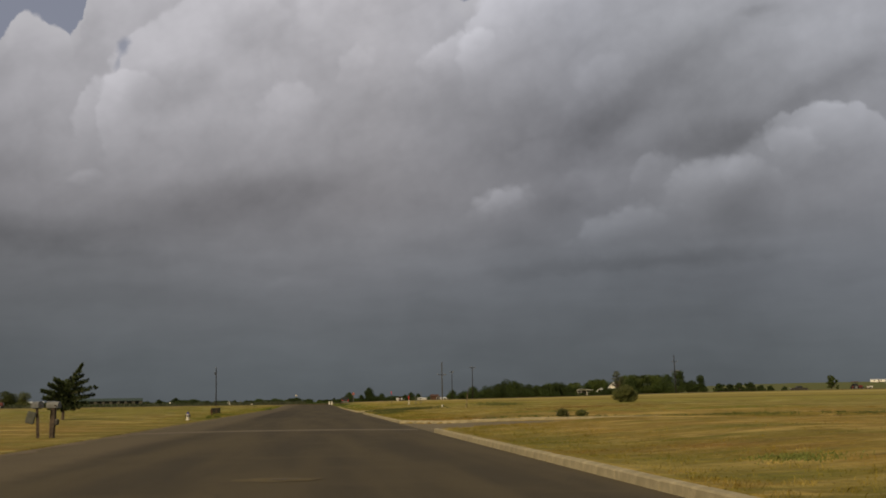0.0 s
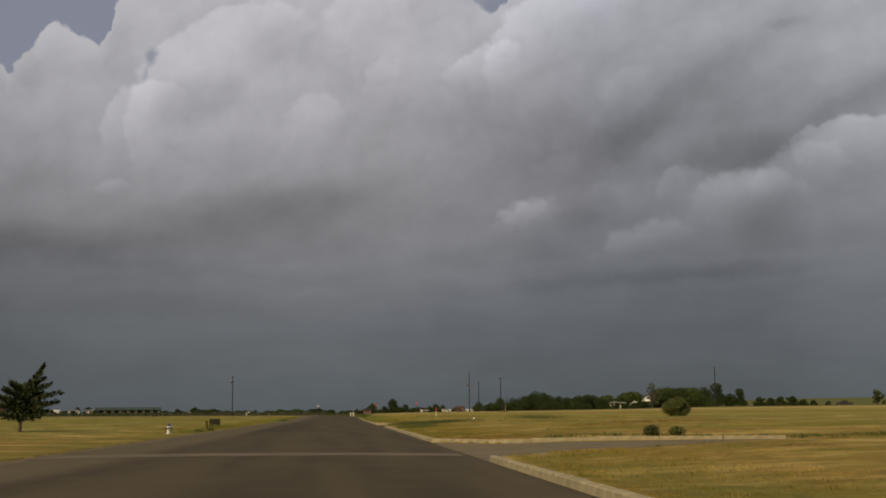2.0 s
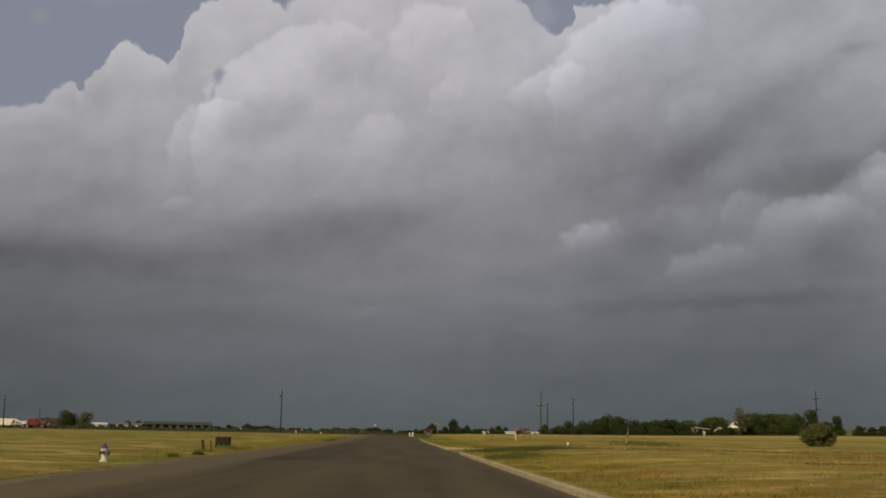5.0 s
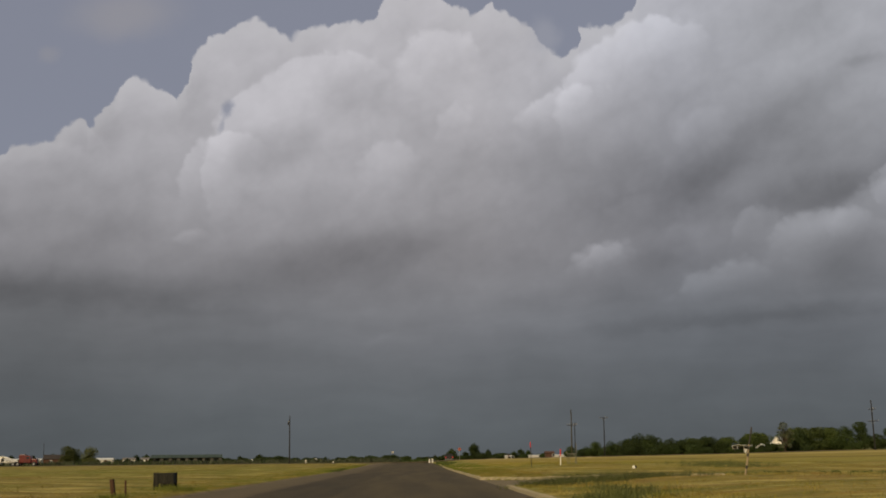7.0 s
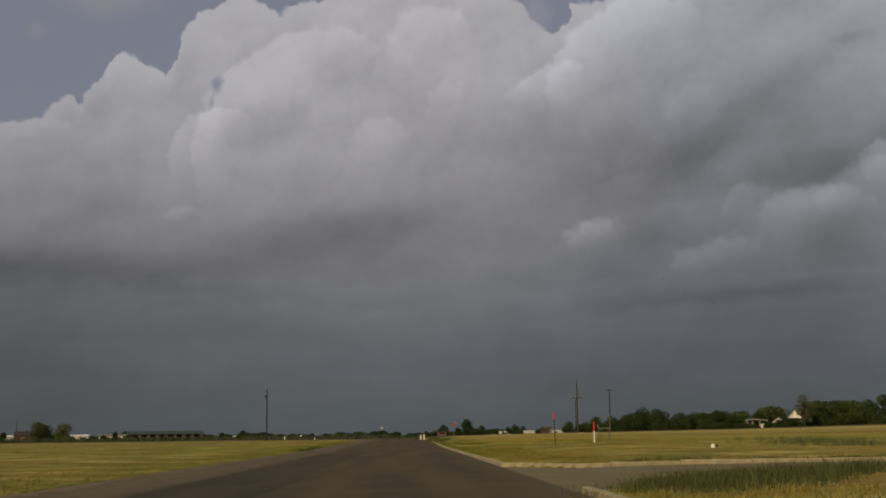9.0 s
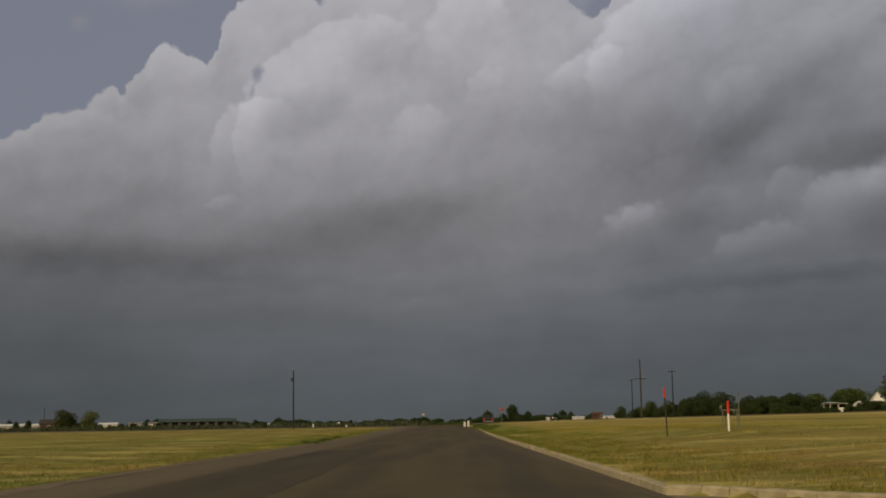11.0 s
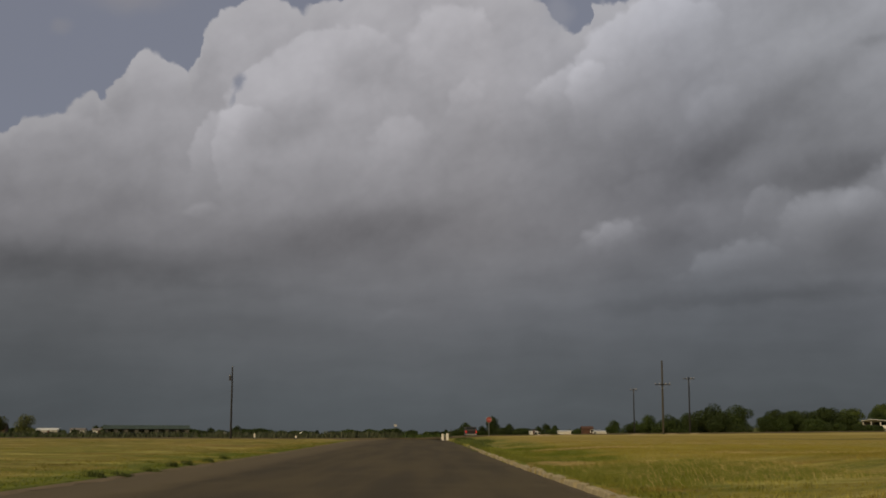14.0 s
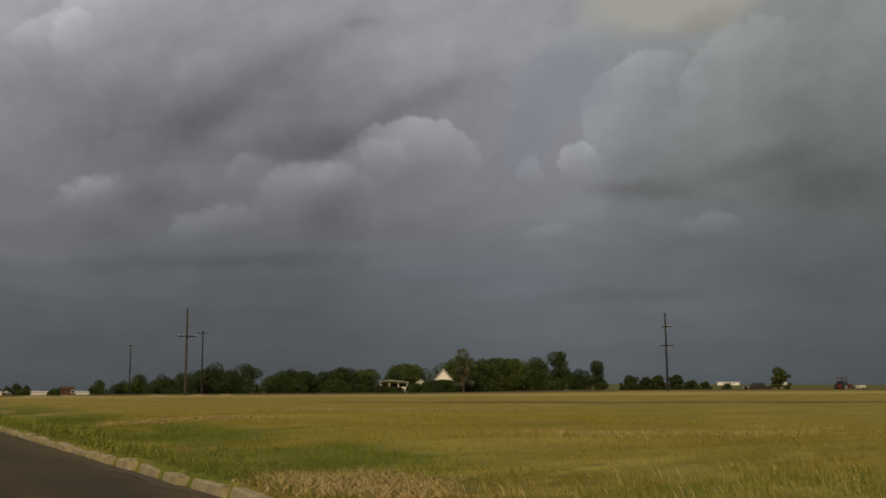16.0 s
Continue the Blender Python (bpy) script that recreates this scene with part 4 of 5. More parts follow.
post_marker(12.1, 174, 1.33, 0.042, M_WHITE, "white plastic marker post with a red top in dry grass", 0, 0.55)

t = thing("leaning_post", 13.6, 120.6, gz(13.6, 120.6) - 0.15, "thin weathered pole leaning over in the field, dark at the top", "post")
t.rotation_euler[1] = radians(9)
bm = B()
tube(bm, (0, 0, 0), (0.03, 0, 0.9), 0.045, 0.042, 9)
tube(bm, (0.03, 0, 0.9), (0.02, 0, 1.55), 0.042, 0.036, 9)
part("lower_pole", bm, M_WOOD, t)
bm = B()
tube(bm, (0.02, 0, 1.55), (0.05, 0, 2.0), 0.036, 0.032, 9)
tube(bm, (0.05, 0, 2.0), (0.05, 0, 2.28), 0.040, 0.030, 9)
part("upper_pole", bm, M_DARKMETAL, t, "dark rusted upper end")
for z in (0.55, 1.05, 1.35):
    bm = B()
    tube(bm, (0.02, 0, z), (0.022, 0, z + 0.13), 0.047, 0.046, 9)
    part("wire_wrap", bm, M_DARKMETAL, t, "dark band of wire")

t = thing("gas_meter_station", 14.1, 182.5, gz(14.1, 182.5), "grey-green steel gas meter piping on thin legs in the field", "gas meter")
for dx, dy, hh in ((-0.40, 0.0, 0.92), (-0.2, 0.35, 0.92), (0.34, 0.1, 0.92), (0.41, 0.0, 1.78)):
    bm = B()
    tube(bm, (dx, dy, -0.1), (dx, dy, hh), 0.028, 0.028, 10)
    part("riser_pipe", bm, M_PIPE, t)
bm = B()
tube(bm, (-0.46, 0, 0.92), (0.41, 0.02, 0.92), 0.036, 0.036, 10)
tube(bm, (-0.40, 0, 0.92), (-0.2, 0.35, 0.92), 0.03, 0.03, 10)
part("header_pipe", bm, M_PIPE, t)
bm = B()
tube(bm, (-0.46, 0, 0.92), (-0.46, 0, 1.0), 0.025, 0.025, 10)
box(bm, (-0.48, -0.03, 1.08), (0.11, 0.10, 0.16), bevel=0.025)
part("meter", bm, M_PIPE, t)
bm = B()
tube(bm, (0.41, 0, 1.78), (0.41, 0, 1.83), 0.045, 0.03, 10)
part("vent_cap", bm, M_PIPE, t)
for dx in (-0.12, 0.16):
    bm = B()
    tube(bm, (dx, 0, 0.78), (dx, 0, 0.92), 0.05, 0.035, 12)
    v = part("valve", bm, M_PIPE, t)
    bm = B()
    tube(bm, (dx - 0.07, -0.05, 0.84), (dx + 0.07, -0.05, 0.84), 0.010, 0.010, 6)
    part("valve_handle", bm, M_DARKMETAL, v)

t = thing("valve_cover", 14.7, 153.5, gz(14.7, 153.5), "small white valve cover with a dark side in grass", "valve cover")
bm = B()
tube(bm, (0, 0, 0), (0, 0, 0.18), 0.11, 0.09, 12)
part("body", bm, M_WHITE, t)
bm = B()
box(bm, (0.14, 0, 0.09), (0.12, 0.10, 0.15), bevel=0.02)
part("latch_box", bm, M_DARKMETAL, t)

# where the road meets the highway: stout posts, a thin post, a stop sign
for x, hh in ((2.75, 0.95), (3.40, 1.02)):
    t = thing("gate_post", x, 336, gz(x, 336) - 0.1, "stout whitish concrete post at the end of the road", "gate post", "pair of whitish end posts")
    bm = B()
    box(bm, (0, 0, hh / 2), (0.36, 0.34, hh), bevel=0.05, taper=0.9)
    part("pillar", bm, M_OFFWHITE, t)
    bm = B()
    box(bm, (0, 0, hh + 0.03), (0.30, 0.30, 0.07), bevel=0.02)
    part("coping", bm, M_STONE, t)
t = thing("thin_post", 3.95, 338, gz(3.95, 338) - 0.1, "thin dark metal post beside whitish end posts", "post")
bm = B()
tube(bm, (0, 0, 0), (0, 0, 1.5), 0.05, 0.05, 10)
part("shaft", bm, M_DARKMETAL, t)
t = thing("stop_sign", 9.25, 338.6, gz(9.25, 338.6) - 0.1, "red eight-sided stop sign on a steel post by the highway", "road sign")
bm = B()
tube(bm, (0, 0.04, 0), (0, 0.04, 2.75), 0.035, 0.035, 8)
part("post", bm, M_IRON, t)
octagon = [(0.40 * math.cos(math.pi * (k + 0.5) / 4), 2.42 + 0.40 * math.sin(math.pi * (k + 0.5) / 4)) for k in range(8)]
bm = B()
prism(bm, octagon, 0.012)
pl = part("plate", bm, M_STONE, t, "dull white rim")
bm = B()
prism(bm, [(u * 0.93, 2.42 + (v - 2.42) * 0.93) for u, v in octagon], 0.006, pose(0, -0.012, 0))
part("face", bm, M_SIGNRED, pl, "red sign face")
bm = B()
box(bm, (0, -0.019, 2.42), (0.50, 0.004, 0.17))
part("lettering", bm, M_SIGNFADED, pl, "dull white bar of lettering")
for x, hh in ((-24.0, 0.85), (-18.1, 0.6)):
    t = thing("edge_marker", x, 343, gz(x, 343) - 0.05, "short white marker post beside the highway", "marker post", "white markers by the highway")
    bm = B()
    box(bm, (0, 0, hh / 2), (0.22, 0.10, hh), bevel=0.03)
    part("post", bm, M_OFFWHITE, t)
    bm = B()
    box(bm, (0, 0, 0.12), (0.34, 0.30, 0.24), bevel=0.05)
    part("base", bm, M_DARKMETAL, t)
for k, (x, w, hh) in enumerate(((15.9, 3.0, 0.26), (19.2, 2.0, 0.2), (28.1, 2.8, 0.28), (32.5, 2.2, 0.2), (35.3, 1.6, 0.2))):
    rnd = random.Random(200 + k)
    t = thing("dirt_heap", x, 331 - 0.16 * x, gz(x, 331 - 0.16 * x) - 0.05, "low pale heap of dirt beside the highway", "dirt heap", "dirt heaps by the highway")
    bm = B()
    bmesh.ops.create_icosphere(bm, subdivisions=3, radius=1.0)
    for v in bm.verts:
        lump = 0.75 + 0.25 * math.sin(v.co.x * 4 + k) * math.cos(v.co.y * 5 + 2 * k) + rnd.uniform(-.06, .06)
        v.co = Vector((v.co.x * w / 2, v.co.y * w / 3, max(-0.1, v.co.z * hh * lump)))
    part("mound", bm, M_PALEDIRT, t)
t = thing("pole_sign", -10.8, 640, gz(-10.8, 640) - 0.1, "white roadside sign on a thin pole far ahead", "sign")
bm = B()
tube(bm, (0, 0, 0), (0, 0, 4.2), 0.07, 0.06, 8)
part("pole", bm, M_IRON, t)
bm = B()
box(bm, (0, -0.08, 4.2), (1.1, 0.08, 0.8), bevel=0.02)
part("panel", bm, M_STONE, t)

# ---- roadside things on the left ----


def hydrant(x, y):
    t = thing("fire_hydrant", x, y, gz(x, y), "white fire hydrant with a blue bonnet on the lawn", "fire hydrant")
    t.scale = (0.88, 0.88, 0.92)
    bm = B()
    tube(bm, (0, 0, 0), (0, 0, 0.07), 0.17, 0.17, 16)
    tube(bm, (0, 0, 0.07), (0, 0, 0.42), 0.11, 0.115, 16)
    tube(bm, (0, 0, 0.42), (0, 0, 0.46), 0.16, 0.16, 16)
    part("barrel", bm, M_OFFWHITE, t)
    bm = B()
    tube(bm, (0, 0, 0.46), (0, 0, 0.60), 0.14, 0.05, 16)
    tube(bm, (0, 0, 0.60), (0, 0, 0.66), 0.03, 0.03, 6)
    part("bonnet", bm, M_BLUE, t, "dark blue bonnet")
    for d in ((1, 0), (-1, 0), (0, -1)):
        bm = B()
        tube(bm, (d[0] * 0.08, d[1] * 0.08, 0.32), (d[0] * 0.2, d[1] * 0.2, 0.32), 0.06, 0.065, 12)
        part("nozzle_cap", bm, M_DARKMETAL, t)


hydrant(-9.5, 87.3)


def mailbox(x, y, turn, label, hung, lean):
    t = thing("mailbox", x, y, gz(x, y), label, "mailbox", "two roadside mailboxes", turn)
    t.rotation_euler[1] = radians(lean)
    rnd = random.Random(int(y * 10))
    bm = B()
    r = 0.05 if hung else 0.085
    for z0, z1 in ((-0.05, 0.4), (0.4, 0.8), (0.8, 1.05)):
        box(bm, (rnd.uniform(-.012, .012), 0, (z0 + z1) / 2), (2 * r * rnd.uniform(.85, 1.1), 2 * r, z1 - z0 + 0.02), bevel=0.012)
    part("post", bm, M_MAILPOST, t)
    bm = B()
    box(bm, (0.0, 0, 1.03), (0.30, 0.16, 0.03))
    part("bracket", bm, M_DARKWOOD, t)
    bm = B()
    w = 0.11
    pts = [(-w, 1.045), (w, 1.045), (w, 1.16)] + [(w * math.cos(k * math.pi / 8), 1.16 + w * math.sin(k * math.pi / 8)) for k in range(1, 8)] + [(-w, 1.16)]
    prism(bm, pts, 0.46, pose(0, 0, 0, 0, 0, 35 if hung else 80))
    bx = part("box", bm, M_MAILGREY, t)
    bm = B()
    box(bm, (0.13, -0.2, 1.12), (0.02, 0.14, 0.05))
    part("flag", bm, M_RUSTWOOD, bx)
    bm = B()
    if hung:
        box(bm, (-0.22, 0, 0.72), (0.30, 0.26, 0.42), (0, 16, 0), bevel=0.05)
        part("hung_box", bm, M_MAILDARK, t, "dark grey-green box hung askew")
    else:
        box(bm, (0.14, 0, 0.55), (0.12, 0.16, 0.2), bevel=0.03)
        part("side_box", bm, M_DARKMETAL, t)


mailbox(-10.32, 44.6, 10, "grey mailbox on a thin dark post with a box hung askew", True, -2)
mailbox(-9.9, 44.9, -10, "grey metal mailbox on a stout dark mottled post", False, 2)

t = thing("slatted_box", -10.2, 120.2, gz(-10.2, 120.2), "black slatted wooden box with ragged boards beside the road", "box")
rnd = random.Random(3)
for side in range(4):
    for k in range(6):
        hgt = 0.68 + rnd.uniform(-0.015, 0.015)
        low = rnd.choice((0.05, 0.14, 0.2, 0.26))
        bm = B()
        u = -0.325 + k * 0.13
        p = (u, -0.37) if side == 0 else (u, 0.37) if side == 1 else (-0.37, u) if side == 2 else (0.37, u)
        s = (0.126, 0.022) if side < 2 else (0.022, 0.126)
        box(bm, (p[0], p[1], (hgt + low) / 2), (s[0], s[1], hgt - low))
        part("slat", bm, M_DARKWOOD, t)
for sx in (-1, 1):
    for sy in (-1, 1):
        bm = B()
        box(bm, (sx * 0.375, sy * 0.375, 0.33), (0.06, 0.06, 0.74))
        part("corner_post", bm, M_DARKWOOD, t)
bm = B()
box(bm, (0, 0, 0.66), (0.72, 0.72, 0.03))
part("lid", bm, M_DARKWOOD, t)

for x, y, r, hgt, lean in ((-9.62, 109.1, 0.085, 0.60, -7), (-9.28, 109.2, 0.035, 0.56, -1)):
    t = thing("stump_post", x, y, gz(x, y) - 0.1, "short reddish split wooden post at the road's edge", "post", "two short posts")
    t.rotation_euler[1] = radians(lean)
    bm = B()
    tube(bm, (0, 0, 0), (0, 0, hgt + 0.1), r, r * 0.92, 9)
    part("timber", bm, M_RUSTWOOD, t)

# ---- vehicles ----


def wheel(parent, x, y, r, w, rim=True):
    bm = B()
    tube(bm, (x, y - w / 2, r), (x, y + w / 2, r), r, r, 18)
    ty = part("tyre", bm, M_TYRE, parent)
    if rim:
        bm = B()
        tube(bm, (x, y - w / 2 - 0.01, r), (x, y + w / 2 + 0.01, r), r * 0.55, r * 0.55, 14)
        part("rim", bm, M_IRON, ty)


def lorry(x, y):
    z = gz(x, y) + 0.16
    t = thing("dump_trailer", x, y, z, "white bottom-dump trailer with sloping lattice ends on the highway", "trailer")
    bm = B()
    prism(bm, [(-2.2, 0.75), (2.2, 0.75), (2.7, 2.35), (-2.7, 2.35)], 2.4)
    hop = part("hopper", bm, M_WHITE, t)
    for k in range(6):
        bm = B()
        box(bm, (-2.0 + k * 0.8, -1.24, 1.5), (0.09, 0.08, 1.55))
        part("rib", bm, M_OFFWHITE, hop)
    for s in (-1, 1):
        for yy in (-1.1, 1.1):
            bm = B()
            tube(bm, (s * 2.7, yy, 2.3), (s * 5.6, yy, 1.05), 0.09, 0.09, 6)
            tube(bm, (s * 2.3, yy, 1.0), (s * 5.6, yy, 1.0), 0.09, 0.09, 6)
            tube(bm, (s * 4.2, yy, 1.0), (s * 3.4, yy, 1.95), 0.06, 0.06, 6)
            tube(bm, (s * 2.6, yy, 2.2), (s * 3.6, yy, 1.0), 0.06, 0.06, 6)
            part("side_truss", bm, M_WHITE, t)
        bm = B()
        prism(bm, [(s * 2.7, 2.3), (s * 5.5, 1.1), (s * 5.5, 1.0), (s * 2.7, 2.1)], 2.0)
        part("slope_sheet", bm, M_OFFWHITE, t)
    for wx in (-5.0, -3.9):
        for yy in (-1.0, 1.0):
            wheel(t, wx, yy, 0.5, 0.5)
    c = thing("semi_tractor", x + 7.6, y, z, "red semi tractor with a sleeper cab on the highway", "truck")
    bm = B()
    box(bm, (-0.3, 0, 0.75), (5.4, 0.9, 0.25))
    part("chassis", bm, M_DARKMETAL, c)
    bm = B()
    box(bm, (-0.3, 0, 1.75), (1.5, 2.3, 1.9), bevel=0.12)
    part("sleeper", bm, M_RED, c)
    bm = B()
    prism(bm, [(0.45, 0.85), (1.75, 0.85), (1.75, 1.75), (1.45, 2.45), (0.45, 2.5)], 2.2)
    cab = part("cab", bm, M_RED, c)
    bm = B()
    box(bm, (1.05, -1.11, 1.95), (0.7, 0.03, 0.5), bevel=0.01)
    part("side_window", bm, M_GLASS, cab)
    bm = B()
    box(bm, (2.45, 0, 1.2), (1.5, 1.7, 1.0), bevel=0.15)
    hood = part("hood", bm, M_RED, c)
    bm = B()
    box(bm, (3.21, 0, 1.2), (0.06, 1.1, 0.8))
    part("grille", bm, M_IRON, hood)
    bm = B()
    tube(bm, (0.42, -1.05, 0.9), (0.42, -1.05, 3.0), 0.07, 0.07, 10)
    part("exhaust_stack", bm, M_IRON, c)
    for wx in (-2.4, -1.3, 2.5):
        for yy in (-1.0, 1.0):
            wheel(c, wx, yy, 0.5, 0.45 if wx < 0 else 0.3)


lorry(-101, HIGHWAY_Y + 0.16 * 101)


def pickup(name, x, y, turn, paint, label, lights=True):
    t = thing(name, x, y, gz(x, y), label, "car", "", turn)
    bm = B()
    prism(bm, [(-2.5, 0.45), (2.55, 0.45), (2.6, 0.95), (2.3, 1.12), (1.1, 1.18), (0.55, 1.72), (-0.75, 1.74), (-0.95, 1.15), (-2.5, 1.15)], 1.85)
    bd = part("body", bm, paint, t)
    for yy in (-0.935, 0.935):
        bm = B()
        prism(bm, [(-0.75, 1.2), (0.85, 1.2), (0.45, 1.62), (-0.68, 1.64)], 0.02, pose(0, yy, 0))
        part("side_window", bm, M_GLASS, bd)
    bm = B()
    box(bm, (-0.88, 0, 1.45), (0.04, 1.5, 0.42), (0, -14, 0))
    part("rear_window", bm, M_GLASS, bd)
    bm = B()
    box(bm, (-2.55, 0, 0.55), (0.14, 1.8, 0.18), bevel=0.03)
    part("bumper", bm, M_IRON, bd)
    for yy in (-0.8, 0.8):
        bm = B()
        box(bm, (-2.52, yy, 0.95), (0.06, 0.16, 0.34), bevel=0.02)
        part("tail_light", bm, M_TAIL if lights else M_REDPLASTIC, bd)
        bm = B()
        box(bm, (2.58, yy, 0.85), (0.06, 0.24, 0.2), bevel=0.02)
        part("headlight", bm, M_WHITE, bd)
    for wx in (-1.55, 1.65):
        for yy in (-0.85, 0.85):
            wheel(t, wx, yy, 0.37, 0.24)


M_TAIL = bpy.data.materials.new("lit_tail_lamp")
M_TAIL.use_nodes = True
tb = M_TAIL.node_tree.nodes["Principled BSDF"]
tb.inputs["Base Color"].default_value = (.16, .010, .008, 1)
tb.inputs["Emission Color"].default_value = (1, .05, .03, 1)
tb.inputs["Emission Strength"].default_value = 0.5
pickup("dark_car", 7.6, 364, 90, M_MAROON, "dark maroon car stopped by the gate with its tail lamps lit")
pickup("parked_pickup", 149.5, 378, 175, M_DARKMETAL, "dark pickup parked beyond the bushes by the highway", False)


def tractor(x, y):
    t = thing("farm_tractor", x, y, gz(x, y), "old red farm tractor with a cab in the field", "tractor", "", 10)
    bm = B()
    box(bm, (1.0, 0, 1.15), (1.9, 0.7, 0.75), bevel=0.08)
    part("bonnet", bm, M_RED, t)
    bm = B()
    box(bm, (-0.6, 0, 1.05), (1.6, 1.0, 0.7), bevel=0.06)
    part("body", bm, M_RED, t)
    for sx in (-1.2, 0.0):
        for yy in (-0.6, 0.6):
            bm = B()
            box(bm, (sx, yy, 2.0), (0.07, 0.07, 1.3))
            part("cab_pillar", bm, M_DARKMETAL, t)
    bm = B()
    box(bm, (-0.6, 0, 2.66), (1.6, 1.45, 0.12), bevel=0.04)
    part("cab_roof", bm, M_RED, t)
    bm = B()
    box(bm, (-0.6, 0, 1.75), (1.1, 1.1, 0.6))
    part("cab_glass", bm, M_GLASS, t)
    for yy in (-0.85, 0.85):
        wheel(t, -0.8, yy, 0.85, 0.45)
        wheel(t, 1.7, yy, 0.5, 0.3)
    k = thing("farm_implement", x + 4.2, y + 0.5, gz(x + 4.2, y), "low rusty farm implement behind a tractor", "farm implement")
    bm = B()
    tube(bm, (-1.6, 0, 0.6), (1.2, 0, 0.6), 0.08, 0.08, 8)
    tube(bm, (0, -1.2, 0.6), (0, 1.2, 0.6), 0.08, 0.08, 8)
    part("frame", bm, M_RUSTWOOD, k)
    bm = B()
    box(bm, (0.3, 0, 0.95), (1.3, 1.1, 0.6), bevel=0.05, taper=1.2)
    part("seed_box", bm, M_OFFWHITE, k)
    for yy in (-1.0, 1.0):
        wheel(k, 0, yy, 0.45, 0.2)


tractor(166.5, 374)

# ---- houses and sheds ----


def house(name, x, y, w, d, wall_h, roof_h, wall_m, roof_m, label, turn=0.0, eave=0.3, windows=3, gable_x=True, cat="house"):
    """Ridge along x; walls, roof with eaves, door and windows as parts."""
    t = thing(name, x, y, gz(x, y) - 0.05, label, cat, "", turn)
    for nm, c, s in (("wall", (0, -d / 2, wall_h / 2), (w, 0.2, wall_h)), ("wall", (0, d / 2, wall_h / 2), (w, 0.2, wall_h))):
        bm = B()
        box(bm, c, s)
        part(nm, bm, wall_m, t)
    for sx in (-1, 1):
        bm = B()
        prism(bm, [(-d / 2 + .1, 0), (d / 2 - .1, 0), (d / 2 - .1, wall_h), (0, wall_h + roof_h * 0.97), (-d / 2 + .1, wall_h)], 0.2, pose(sx * (w / 2 - 0.1), 0, 0, 0, 0, 90))
        part("gable_wall", bm, wall_m, t)
    for sy in (-1, 1):
        bm = B()
        yo = sy * (d / 2 + eave)
        zo = wall_h - roof_h * eave / (d / 2)
        v = [bm.verts.new(p) for p in ((-w / 2 - eave, yo, zo), (w / 2 + eave, yo, zo), (w / 2 + eave, 0, wall_h + roof_h), (-w / 2 - eave, 0, wall_h + roof_h))]
        f = bm.faces.new(v)
        r = bmesh.ops.extrude_face_region(bm, geom=[f])
        bmesh.ops.translate(bm, vec=(0, 0, 0.14), verts=[g for g in r["geom"] if isinstance(g, bmesh.types.BMVert)])
        bmesh.ops.recalc_face_normals(bm, faces=bm.faces)
        part("roof", bm, roof_m, t)
    bm = B()
    box(bm, (w * 0.08, -d / 2 - 0.11, 1.02), (0.95, 0.06, 2.04), bevel=0.01)
    part("door", bm, M_BROWN, t)
    for k in range(windows):
        u = -w / 2 + w * (k + 0.6) / (windows + 0.2)
        if abs(u - w * 0.08) < 0.9:
            u += 1.4
        bm = B()
        box(bm, (u, -d / 2 - 0.11, wall_h * 0.58), (1.1, 0.06, 0.95), bevel=0.01)
        fr = part("window_frame", bm, M_WHITE, t)
        bm = B()
        box(bm, (u, -d / 2 - 0.15, wall_h * 0.58), (0.94, 0.03, 0.8))
        part("pane", bm, M_GLASS, fr)
    return t


house("farmhouse", 96.6, 402, 5.0, 2.9, 2.6, 1.7, M_WHITE, M_TIN, "white gabled farmhouse half hidden by trees", 62, windows=2)
house("small_cabin", 92.0, 402, 2.4, 2.2, 1.75, 0.75, M_OFFWHITE, M_TIN, "small white cabin among dark trees", 66, windows=1, cat="shed")
t = thing("carport", 86.6, 402, gz(86.6, 402) - 0.05, "open carport with a pale tin roof among trees", "carport", "", 10)
bm = B()
box(bm, (0, 0, 2.2), (4.4, 3.6, 0.12), (-5, 4, 0), bevel=0.02)
part("roof", bm, M_TIN, t)
bm = B()
box(bm, (0, 1.6, 1.05), (4.0, 0.08, 2.1))
part("back_wall", bm, M_GREYROOF, t)
for sx in (-1.9, 0.0, 1.9):
    for sy in (-1.5, 1.45):
        bm = B()
        box(bm, (sx, sy, 1.05), (0.12, 0.12, 2.1))
        part("post", bm, M_OFFWHITE, t)
bm = B()
box(bm, (1.0, -1.2, 0.7), (1.6, 0.3, 1.3), bevel=0.05)
part("side_panel", bm, M_WHITE, t)
# long low building with a green roof and an open colonnade
t = thing("long_shed", -98.6, 612, gz(-98.6, 612) - 0.2, "long low building with a dull green roof and open bays", "building", "", 12)
bm = B()
prism(bm, [(-2.6, 2.7), (2.6, 2.7), (0.0, 4.0)], 30, pose(0, 0, 0, 0, 0, 90))
part("roof", bm, M_GREENROOF, t)
bm = B()
box(bm, (0, 1.6, 1.35), (29, 0.2, 2.7))
part("back_wall", bm, M_GREYROOF, t)
for k in range(9):
    bm = B()
    box(bm, (-14.0 + k * 3.5, -2.1, 1.35), (1.3, 0.35, 2.7))
    part("pier", bm, M_SHADEDPIER, t)
